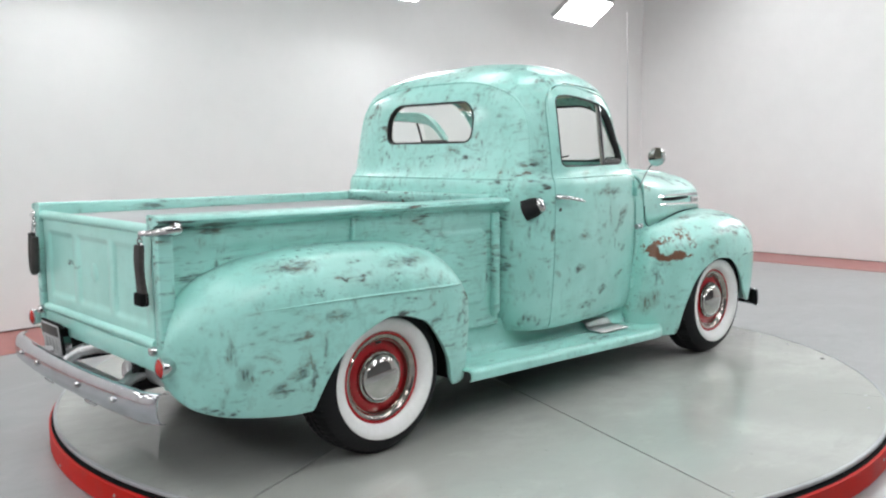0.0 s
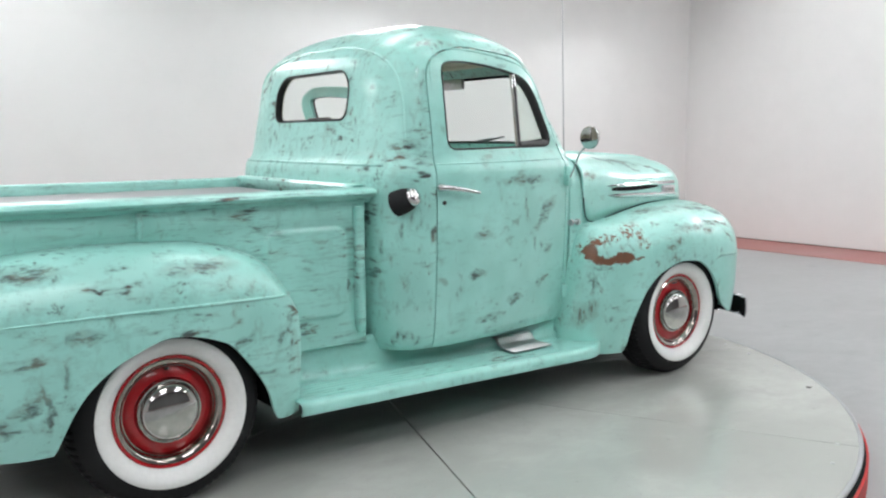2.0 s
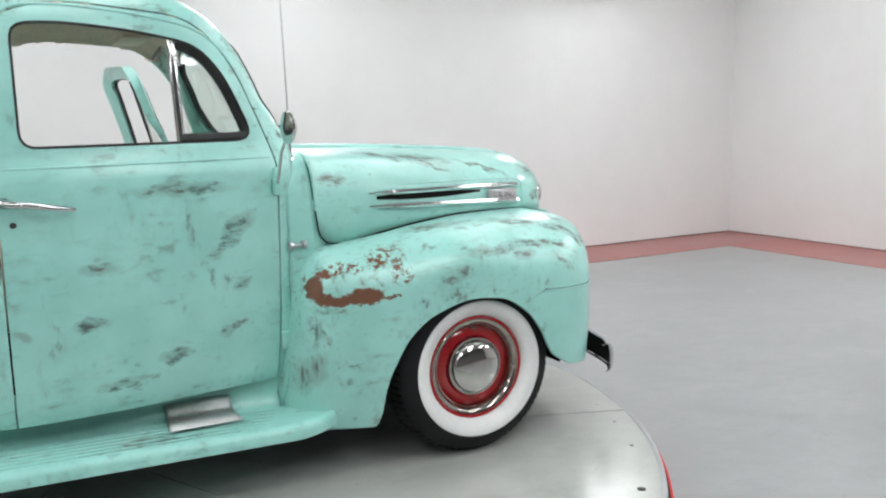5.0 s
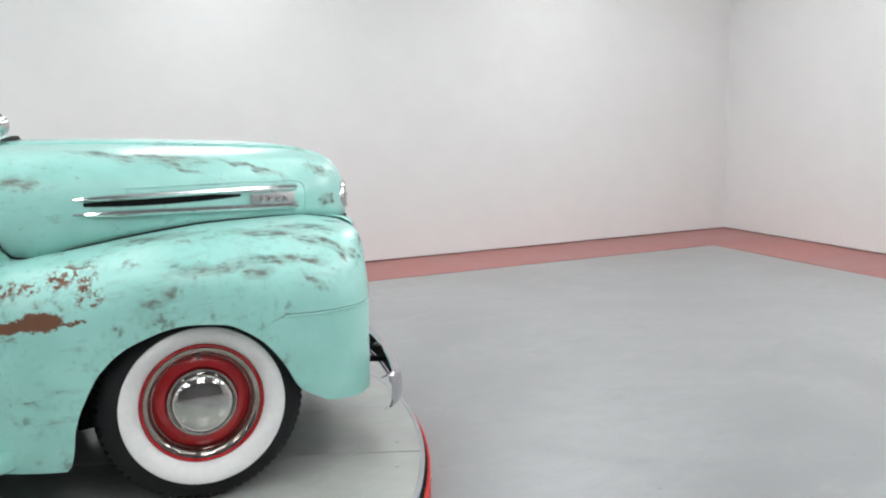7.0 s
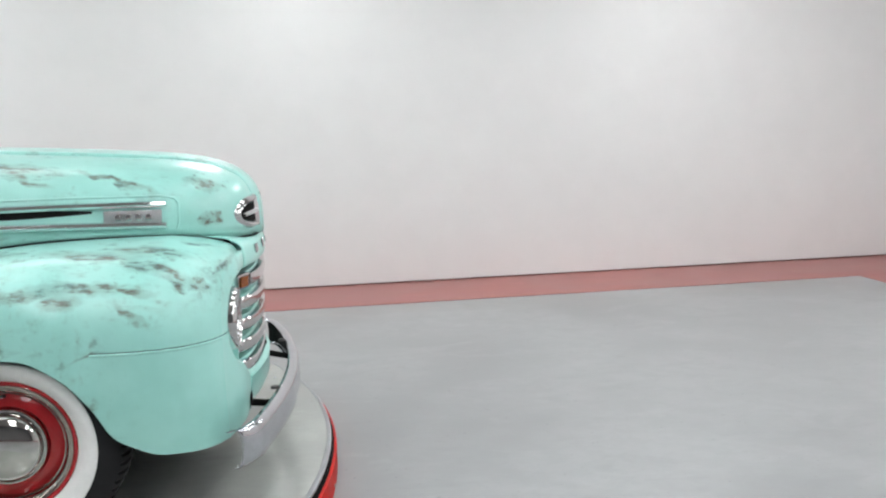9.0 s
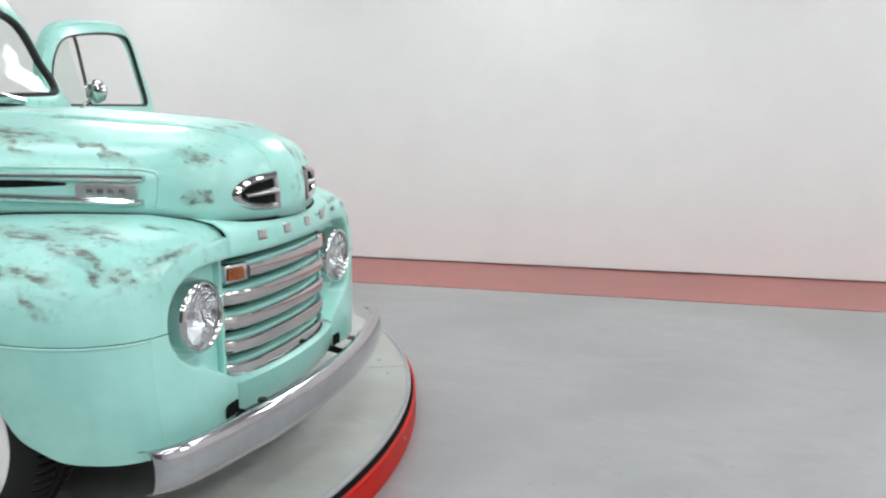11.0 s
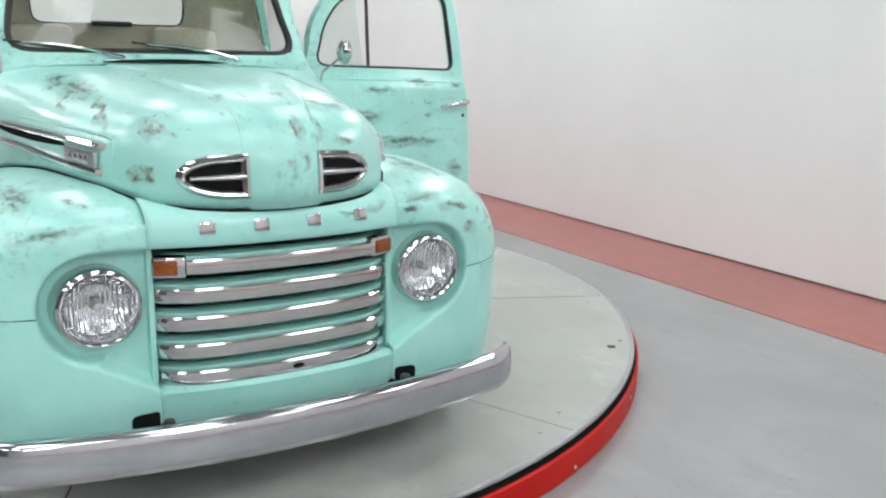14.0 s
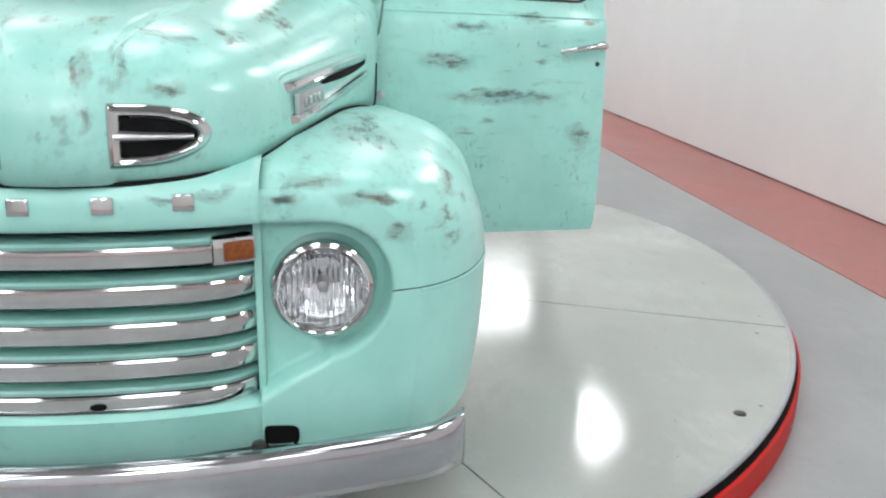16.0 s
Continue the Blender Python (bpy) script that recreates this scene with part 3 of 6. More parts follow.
for nm, lo, hi in (("floor_stripe_north", (-LONG, -0.90, GROUND), (0.03, 0.03, GROUND + 0.004)), ("floor_stripe_east", (-BAND, -WIDE, GROUND), (0.03, -0.901, GROUND + 0.004)),
                   ("floor_stripe_west", (-LONG, -WIDE, GROUND), (-LONG + BAND, -BAND - 0.001, GROUND + 0.004)), ("floor_stripe_south", (-LONG + BAND + 0.001, -WIDE, GROUND), (-BAND - 0.001, -WIDE + BAND, GROUND + 0.004))):
    room_box(nm, lo, hi, STRIPE, "faded red band painted on the floor along the wall", "floor marking")


# lamps
def led_panel(at, size, turn=0.0, tilt=0.0, glow_of=None):
    lamp = thing("led_panel_lamp", "bright white LED panel, studio lamp or added fill, hung below the ceiling", "lamp", "studio lamps", at=at)
    w, d = size
    aim = pose(0, 0, 0, 0, 0, turn) @ pose(0, 0, 0, tilt, 0, 0)
    part("housing", Shape().box((-w / 2 - 0.02, -d / 2 - 0.02, 0.012), (w / 2 + 0.02, d / 2 + 0.02, 0.08), 0.01).moved(aim), HOUSING, lamp)
    part("diffuser", Shape().box((-w / 2, -d / 2, 0.0), (w / 2, d / 2, 0.011), 0.002).moved(aim), glow_of or PANEL, lamp, "glowing white diffuser")
    for sx in (-1, 1):
        foot = aim @ Vector((sx * w * 0.35, 0, 0.06))
        part("hanger", Shape().tube([tuple(foot), (foot.x, foot.y, HEIGHT - at[2] + 0.002)], 0.006, 6), HOUSING, lamp)
    return lamp


led_panel((5.52, 3.45, 3.25), (0.98, 0.42), 9, -38)
led_panel((2.25, 3.50, 3.22), (0.98, 0.42), 2, -38)
led_panel((-1.0, 3.50, 3.25), (0.98, 0.42), 2, -38)
led_panel((-4.2, 3.35, 3.25), (0.98, 0.42), 2, -38)
for ly in (-3.4, -0.33):
    led_panel((7.3, ly, 3.36), (1.2, 0.48), -90, -48)
for ly in (-2.8, 0.2, 3.05):
    led_panel((-8.2, ly, 3.30), (1.0, 0.45), 90, -44)
for lx in (-5.0, -1.6, 1.8, 5.2):
    led_panel((lx, -5.6, 3.70), (1.20, 0.40), ROOM_TURN)
    led_panel((lx, -3.6, 3.70), (1.20, 0.40), ROOM_TURN)
# unseen overhead grid, added as dim fill to even out the walls
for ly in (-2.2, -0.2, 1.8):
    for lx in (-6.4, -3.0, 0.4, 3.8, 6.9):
        led_panel((lx, ly, 4.30), (1.60, 0.80), ROOM_TURN, 0.0, FILL_PANEL)

# ---------------------------------------------------------------- turntable
TC, TR = (-0.018, 0.071), 2.460
turntable = thing("turntable", "round pale grey car turntable with a red skirt", "turntable", at=(TC[0], TC[1], -0.16))
ring = Shape()
ring.lathe([(TR - 0.30, 0.017), (TR + 0.022, 0.017), (TR + 0.028, 0.023), (TR + 0.028, 0.122), (TR + 0.021, 0.127), (TR - 0.30, 0.127)], (0, 0, 0), "z", 128)
part("skirt", ring, SKIRT_RED, turntable, "glossy red painted metal skirt")
# solid black ledge paints the shade between deck edge and skirt
part("core", Shape().lathe([(0.01, 0.02), (TR - 0.32, 0.02), (TR - 0.32, 0.101), (TR - 0.31, 0.1285), (TR + 0.018, 0.1285), (TR + 0.017, 0.130), (TR + 0.002, 0.131), (TR + 0.002, 0.1445), (0.01, 0.1445)], (0, 0, 0), "z", 128), BLACK, turntable, "black filler painting the shaded gap under the deck edge")
JOINTS = (-108, -61.8, -19.6, 24.2, 68.4, 113, 158, 204, 252)
for k in range(8):
    a0, a1 = radians(JOINTS[k]), radians(JOINTS[k + 1])
    gap = 0.0032
    top, low, edge = [], [], []
    n = 28
    arc = [a0 + (a1 - a0) * i / n for i in range(n + 1)]
    mid = (a0 + a1) / 2
    off = Vector((math.cos(mid), math.sin(mid), 0)) * (gap / math.sin((a1 - a0) / 2))
    sh = Shape()
    outline = [Vector((0, 0, 0)) + off] + [Vector(((TR - 0.008) * math.cos(a), (TR - 0.008) * math.sin(a), 0)) + off for a in arc]
    dz = (0.0, 0.0012, 0.0006, 0.0016, 0.0002, 0.001, 0.0, 0.0012)[k]
    upper = [(p.x, p.y, 0.16 - dz) for p in outline]
    inset = [(p.x, p.y, 0.158 - dz) for p in outline]
    lower = [(p.x, p.y, 0.145) for p in outline]
    rim_in = [(p.x * 0.9993, p.y * 0.9993, 0.16 - dz) for p in outline]
    sh.grid([rim_in, inset, lower], close_v=True)
    sh.face(rim_in, flip=False)
    sh.face(lower, flip=True)
    part("deck_panel", sh, DECK, turntable, smooth=25)
part("edge_band", Shape().lathe([(TR - 0.004, 0.1455), (TR + 0.006, 0.1465), (TR + 0.007, 0.157), (TR + 0.003, 0.1612), (TR - 0.010, 0.1614), (TR - 0.012, 0.1602)], (0, 0, 0), "z", 160), EDGE, turntable, "grey metal edge band")
for ang, rr, size in ((-39.2, 2.30, 0.016), (47.5, 2.36, 0.02), (-30, 2.37, 0.008), (50, 2.40, 0.008), (27, 2.33, 0.008), (22, 2.36, 0.008), (66, 2.33, 0.008), (71, 2.36, 0.008),
                      (-62, 2.36, 0.008), (-68, 2.36, 0.008), (-107, 2.36, 0.008), (-113, 2.36, 0.008), (-17, 2.36, 0.008), (-23, 2.36, 0.008)):
    a = radians(ang)
    sx, sy = rr * math.cos(a), rr * math.sin(a)
    if size > 0.01:
        sx, sy = {-39.2: (1.787 - TC[0], -1.468 - TC[1]), 47.5: (1.572 - TC[0], 1.814 - TC[1])}[ang]
    part("bolt", Shape().lathe([(0.0005, 0.1625), (size * 0.8, 0.1625), (size, 0.1605), (size, 0.157)], (sx, sy, 0), "z", 16), EDGE if size < 0.01 else DARK_PLASTIC, turntable)
for k in range(24):
    a = radians(-7 + 15 * k)
    tilt = Matrix.Rotation(a, 4, "Z")
    part("skirt_bolt", Shape().lathe([(0.0005, TR + 0.0325), (0.006, TR + 0.032), (0.008, TR + 0.0275)], (0, 0, 0.083 if k % 2 else 0.045), "x", 12).moved(tilt), HOUSING, turntable)

# ---------------------------------------------------------------- pickup truck: x ahead, y to its left, wheels on z = 0
truck = thing("pickup_truck", "vintage mint green pickup truck with worn patina paint and whitewall tyres", "pickup truck")
HUB_X, HUB_Z, HUB_Y = 1.450, 0.360, 0.842


# wheels
def wheel_meshes():
    o = (0, 0, 0)
    prof = [(0.212, -0.012), (0.228, 0.016), (0.262, 0.036), (0.290, 0.036), (0.318, 0.022), (0.342, -0.004), (0.3545, -0.030), (0.356, -0.055), (0.356, -0.070), (0.348, -0.073), (0.348, -0.081),
            (0.356, -0.084), (0.356, -0.106), (0.348, -0.109), (0.348, -0.117), (0.356, -0.120), (0.356, -0.138), (0.3555, -0.153), (0.347, -0.165), (0.32, -0.19), (0.26, -0.19), (0.20, -0.17)]
    prof = [(r * 1.0112 if r > 0.30 else r, h) for r, h in prof]
    tyre, rows = Shape(), []
    for i in range(288):
        a = 2 * math.pi * i / 288
        cut = i % 4 == 3
        row = []
        for k, (r, h) in enumerate(prof):
            if cut and (5 <= k <= 8 or 15 <= k <= 18):
                r = min(r, 0.340)
            row.append((r * math.cos(a), h, r * math.sin(a)))
        rows.append(row)
    tyre.grid(rows, close_u=True, flip=True)
    white = Shape().lathe([(0.212, -0.010), (0.216, 0.006), (0.230, 0.024), (0.250, 0.0365), (0.264, 0.0405), (0.275, 0.0405), (0.280, 0.0385), (0.282, 0.033)], o, "y", 72)
    lip = Shape().lathe([(0.186, -0.035), (0.195, -0.008), (0.203, 0.003), (0.209, 0.004), (0.2135, -0.001), (0.214, -0.02)], o, "y", 72)
    trim = Shape().lathe([(0.164, -0.050), (0.1665, -0.032), (0.169, -0.021), (0.1725, -0.022), (0.176, -0.013), (0.183, -0.003), (0.190, 0.003), (0.197, 0.004), (0.2015, 0.0), (0.202, -0.012)], o, "y", 72)
    dish = Shape().lathe([(0.05, -0.042), (0.114, -0.042), (0.126, -0.026), (0.140, -0.027), (0.155, -0.035), (0.168, -0.042)], o, "y", 72)
    cap = [(0.0005, 0.036)]
    for i in range(1, 13):
        a = radians(86) * i / 12
        cap.append((0.109 * math.sin(a), -0.008 + 0.044 * math.cos(a) ** 0.9))
    cap += [(0.1095, -0.012), (0.112, -0.013), (0.115, -0.009), (0.1185, -0.009), (0.121, -0.014), (0.1215, -0.026), (0.117, -0.044)]
    hub = Shape().lathe(cap, o, "y", 64)
    drum = Shape().lathe([(0.01, -0.03), (0.15, -0.05), (0.18, -0.06), (0.19, -0.17), (0.15, -0.19), (0.01, -0.19)], o, "y", 48)
    valve = Shape().tube([(0.0, -0.05, 0.152), (0.0, -0.004, 0.165)], 0.005, 8)
    return [(nm, mesh_of(s, nm, 40), mt, lb) for nm, s, mt, lb in (
        ("tyre", tyre, RUBBER, "black tyre with tread blocks"), ("whitewall", white, WHITEWALL, "wide white tyre sidewall"), ("rim_lip", lip, RED, "red painted rim edge"),
        ("trim_ring", trim, RING_CHROME, "polished chrome trim ring"), ("rim", dish, RED, "deep red steel wheel"), ("hub_cap", hub, CAP_CHROME, "domed chrome hub cap"), ("brake_drum", drum, BLACK, ""), ("valve_stem", valve, DARK_PLASTIC, ""))]


WHEEL_MESHES = wheel_meshes()
for wx in (HUB_X, -HUB_X):
    for s in (-1, 1):
        w = new("wheel")
        w.parent = truck
        w.matrix_basis = pose(wx, s * HUB_Y, HUB_Z, 0, 0, 180 if s < 0 else 0)
        for nm, me, mt, lb in WHEEL_MESHES:
            part(nm, me, mt, w, lb)
    part("axle", Shape().tube([(wx, -0.72, HUB_Z), (wx, 0.72, HUB_Z)], 0.05, 14), BLACK, truck)

# ladder frame and underside, with unseen blocks added to darken the deck below
for s in (-1, 1):
    part("frame_rail", Shape().box((-2.40, 0.36 * s - 0.04, 0.40), (1.96, 0.36 * s + 0.04, 0.53), 0.01), BLACK, truck)
    # low side block, added to stop light crossing beneath the truck
    part("side_member", Shape().box((-1.92, 0.44 * s - 0.03, 0.245), (1.02, 0.44 * s + 0.03, 0.405), 0.01), BLACK, truck)
    part("running_board_bracket", Shape().box((-0.50, 0.46 if s > 0 else -0.86, 0.245), (-0.44, 0.86 if s > 0 else -0.46, 0.285), 0.006), BLACK, truck)
part("floor_pan", Shape().box((-0.45, -0.62, 0.355), (0.76, 0.62, 0.47), 0.01), BLACK, truck)
part("bed_pan", Shape().box((-2.20, -0.62, 0.42), (-0.46, 0.62, 0.47), 0.01), BLACK, truck)
# next two are unseen black blocks, added to deepen the shadow underneath
part("gearbox", Shape().box((-0.35, -0.16, 0.235), (0.85, 0.16, 0.36), 0.05), BLACK, truck)
part("oil_pan", Shape().box((0.90, -0.24, 0.225), (1.75, 0.24, 0.50), 0.05), BLACK, truck)
part("bed_floor", Shape().box((-2.40, -0.62, 0.58), (-0.50, 0.62, 0.62), 0.005), BLACK, truck)
part("engine_bay", Shape().box((0.85, -0.36, 0.42), (2.02, 0.36, 0.82), 0.03), BLACK, truck)
part("exhaust_pipe", Shape().tube([(-0.2, -0.3, 0.28), (-1.2, -0.28, 0.26), (-1.5, -0.25, 0.38), (-2.0, -0.22, 0.38), (-2.35, -0.18, 0.36)], 0.03, 12), RUBBER, truck, "blackened exhaust pipe")


# cab, cut from one solid of stacked rounded outlines
CAB_TAPER = curve([-0.6, -0.1, 0.2, 0.45, 0.69, 0.88], [1.0, 0.992, 0.958, 0.905, 0.838, 0.79])


def cab_solid(inset=0.0, z0=0.40, z1=1.920):
    rear = curve([0.38, 0.42, 0.6, 1.1, 1.22, 1.26, 1.45, 1.6, 1.72, 1.80, 1.868, 1.905, 1.925], [-0.43, -0.46, -0.485, -0.490, -0.482, -0.448, -0.410, -0.388, -0.355, -0.292, -0.18, -0.05, 0.04])
    front = curve([0.38, 0.6, 1.0, 1.22, 1.255, 1.282, 1.315, 1.45, 1.6, 1.70, 1.77, 1.83, 1.885, 1.925], [0.76, 0.80, 0.80, 0.80, 0.80, 0.80, 0.785, 0.735, 0.665, 0.60, 0.535, 0.43, 0.28, 0.14])
    half = curve([0.38, 0.41, 0.45, 0.6, 0.95, 1.15, 1.21, 1.25, 1.33, 1.5, 1.66, 1.74, 1.80, 1.85, 1.895, 1.925], [0.785, 0.808, 0.820, 0.836, 0.853, 0.853, 0.848, 0.832, 0.825, 0.804, 0.780, 0.752, 0.695, 0.60, 0.42, 0.05])
    power_of = curve([0.38, 1.2, 1.35, 1.7, 1.925], [6.5, 6.2, 6.6, 5.6, 2.9])
    sh, rows, n = Shape(), [], 96
    levels = [z0 + (1.70 - z0) * i / 46 for i in range(46)] + [1.70 + (z1 - 1.70) * math.sin(radians(90) * i / 22) for i in range(23)]
    for z in levels:
        zz = z if not inset else z + inset * (0.2 + 0.9 * max(0, (z - 1.2) / 0.7))
        zz = min(zz, 1.9245)
        a = max((front(zz) - rear(zz)) / 2 - inset, 0.02)
        b = max(half(zz) - inset, 0.02)
        cx = (front(zz) + rear(zz)) / 2
        e = 2 / power_of(zz)
        row = []
        for k in range(n):
            t = 2 * math.pi * k / n
            ee = e if math.cos(t) < 0 or zz > 1.45 else 2 / (2 / e + 8 * (1.45 - max(zz, 1.25)) / 0.2)
            x = cx + a * power(math.cos(t), ee)
            pinch = 1 - 0.05 * min(1.0, max(0.0, (x + 0.1) / 0.55)) * min(1.0, max(0.0, (zz - 1.21) / 0.09))
            row.append((x, b * power(math.sin(t), ee) * CAB_TAPER(x) * pinch, z))
        rows.append(row)
    sh.grid(rows, close_v=True)
    sh.face(rows[0], flip=True)
    sh.face(rows[-1])
    return mesh_of(sh, "cab_solid", 0)


def prism_mesh(outline, lo, hi, axis):
    return mesh_of(Shape().prism(outline, lo, hi, axis), "cutter", 0)


def grown(outline, d):
    """The outline moved outwards by d."""
    c = Vector((sum(p[0] for p in outline) / len(outline), sum(p[1] for p in outline) / len(outline)))
    k, out = len(outline), []
    for i in range(k):
        a, b = Vector(outline[i - 1]), Vector(outline[(i + 1) % k])
        t = (b - a).normalized()
        nrm = Vector((t.y, -t.x))
        p = Vector(outline[i])
        if nrm.dot(p - c) < 0:
            nrm = -nrm
        out.append(tuple(p + nrm * d))
    return out


DOOR = resampled(rounded([(-0.225, 0.392), (0.668, 0.392), (0.685, 0.60), (0.70, 1.19), (0.692, 1.265), (0.582, 1.566), (0.437, 1.732), (-0.02, 1.768), (-0.225, 1.70), (-0.222, 1.2)],
                         [0.008, 0.012, 0.1, 0.04, 0.08, 0.12, 0.12, 0.15, 0.13, 0.1]), 150)
SIDE_WINDOW = resampled(rounded([(-0.145, 1.300), (0.632, 1.304), (0.546, 1.522), (0.448, 1.640), (0.24, 1.678), (0.0, 1.698), (-0.145, 1.688)], [0.05, 0.07, 0.10, 0.09, 0.10, 0.10, 0.05]), 96)
REAR_WINDOW = resampled(rounded([(-0.375, 1.440), (0.375, 1.440), (0.382, 1.60), (0.31, 1.672), (-0.31, 1.672), (-0.382, 1.60)], [0.06, 0.06, 0.07, 0.10, 0.10, 0.07]), 90)
WINDSCREEN = resampled(rounded([(-0.578, 1.312), (0.578, 1.312), (0.515, 1.634), (0.39, 1.680), (-0.39, 1.680), (-0.515, 1.634)], [0.09, 0.09, 0.12, 0.2, 0.2, 0.12]), 110)

outer, inner = cab_solid(), cab_solid(0.030, 0.45, 1.888)
glass_cutters = [prism_mesh(REAR_WINDOW, -1.0, -0.1, "x"), prism_mesh(WINDSCREEN, 0.3, 1.1, "x")]
shell_me = boolean(outer, [(inner, "DIFFERENCE")])
cab_me = boolean(shell_me, [(glass_cutters[0], "DIFFERENCE"), (glass_cutters[1], "DIFFERENCE"),
                            (prism_mesh(grown(DOOR, 0.006), -1.2, -0.55, "y"), "DIFFERENCE"), (prism_mesh(grown(DOOR, 0.006), 0.55, 1.2, "y"), "DIFFERENCE")])
for p_ in range(len(cab_me.polygons)):
    cab_me.polygons[p_].material_index = 0
cab_me.materials.clear()
cab = part("cab", cab_me, PAINT_CAB, truck, "worn mint green rounded steel cab")
door_me = boolean(boolean(outer, [(cab_solid(0.030, 0.385, 1.888), "DIFFERENCE")]), [(prism_mesh(DOOR, -1.2, -0.55, "y"), "INTERSECT"), (prism_mesh(SIDE_WINDOW, -1.3, -0.4, "y"), "DIFFERENCE")])
door_me.materials.clear()



from mathutils.bvhtree import BVHTree


def tree_of(me):
    return BVHTree.FromPolygons([v.co.copy() for v in me.vertices], [tuple(p.vertices) for p in me.polygons])


CAB_TREE = tree_of(cab_solid())


def cab_lining(me):
    """The cab's inner skin above the seat, lifted a little off the steel."""
    bm = bmesh.new()
    bm.from_mesh(me)

    def lined(f):
        c = f.calc_center_median()
        return c.x < 0.52 and c.z > 0.95 and (c.x < -0.245 or c.z > 1.66) and CAB_TREE.find_nearest(c)[3] > 0.024
    bmesh.ops.delete(bm, geom=[f for f in bm.faces if not lined(f)], context="FACES")
    bm.normal_update()
    for v in bm.verts:
        v.co += v.normal * 0.005
    out = bpy.data.meshes.new("headliner")
    bm.to_mesh(out)
    bm.free()
    out.materials.clear()
    return out


part("headliner", cab_lining(cab_me), VINYL, truck, "beige fabric cab lining", thick=0.003)


def skin_x(y, z, forward):
    hit = CAB_TREE.ray_cast(Vector((1.5 if forward else -1.5, y, z)), Vector((-1 if forward else 1, 0, 0)))[0]
    return hit.x


def skin_y(x, z):
    hit = CAB_TREE.ray_cast(Vector((x, -1.5, z)), Vector((0, 1, 0)))[0]
    return hit.y


def seal_on(outline, width, place, lift=0.006, depth=0.03):
    """A rubber or painted strip of that width laid along an outline; place maps (u, v, lift) to space."""
    rows = []
    outer_, inner_ = grown(outline, width * 0.45), grown(outline, -width * 0.55)
    for (a, b), (c, d), (e, f) in zip(outer_, outline, inner_):
        rows.append([place(a, b, 0.0, a, b), place(a * 0.6 + c * 0.4, b * 0.6 + d * 0.4, lift, c, d), place(c * 0.4 + e * 0.6, d * 0.4 + f * 0.6, lift * 0.9, c, d), place(e, f, -depth * 0.4, c, d), place(e, f, -depth, c, d)])
    return Shape().grid_closed(rows)


def grid_closed(self, rows):
    self.grid(rows, close_u=True)
    return self


Shape.grid_closed = grid_closed

rear_place = lambda y, z, h, by, bz: (skin_x(by, bz, False) - h, y, z)
front_place = lambda y, z, h, by, bz: (skin_x(by, bz, True) + h, y, z)
side_place = lambda x, z, h, bx, bz: (x, skin_y(bx, bz) - h, z)


def pane(outline, place, depth):
    c = (sum(p[0] for p in outline) / len(outline), sum(p[1] for p in outline) / len(outline))
    rows = []
    for k in (1.0, 0.72, 0.42, 0.0):
        rows.append([place(c[0] + (p[0] - c[0]) * k, c[1] + (p[1] - c[1]) * k, -depth, c[0] + (p[0] - c[0]) * k, c[1] + (p[1] - c[1]) * k) for p in outline])
    sh = Shape()
    sh.grid(rows, close_v=True)
    return sh


rear_glass = new("rear_window")
rear_glass.parent = truck
part("window_seal", seal_on(REAR_WINDOW, 0.012, rear_place, 0.004), GASKET, rear_glass, "black rubber window seal")
g_ = part("pane", pane(grown(REAR_WINDOW, -0.008), rear_place, 0.02), GLASS, rear_glass)
g_.visible_shadow = False
screen = new("windscreen")
screen.parent = truck
part("window_seal", seal_on(WINDSCREEN, 0.026, front_place, 0.002), GASKET, screen, "black rubber windscreen seal")
g_ = part("pane", pane(grown(WINDSCREEN, -0.008), front_place, 0.02), GLASS, screen)
g_.visible_shadow = False

# belt bead round the back of the cab and roof gutters
def bead(points, r):
    return Shape().tube(points, r, 8)


back_line = [(skin_x(y, 1.235, False) - 0.001, y, 1.235) for y in [-0.72 + 1.44 * i / 30 for i in range(31)]]
part("belt_bead", bead(back_line, 0.007), PAINT_CAB, truck)


def skin_round(angle, z):
    """The cab's skin met from outside, the angle counted in degrees from straight behind."""
    out_ = Vector((-math.cos(radians(angle)), math.sin(radians(angle)), 0))
    return CAB_TREE.ray_cast(out_ * 2 + Vector((0, 0, z)), -out_)[0]


arch_line = []
for i in range(61):
    a = radians(180 - 3 * i)
    arch_line.append(tuple(skin_round(66 * power(math.cos(a), 0.36), 1.315 + 0.475 * power(math.sin(a), 0.40))))
part("roof_bead", bead(arch_line, 0.0065), PAINT_CAB, truck)


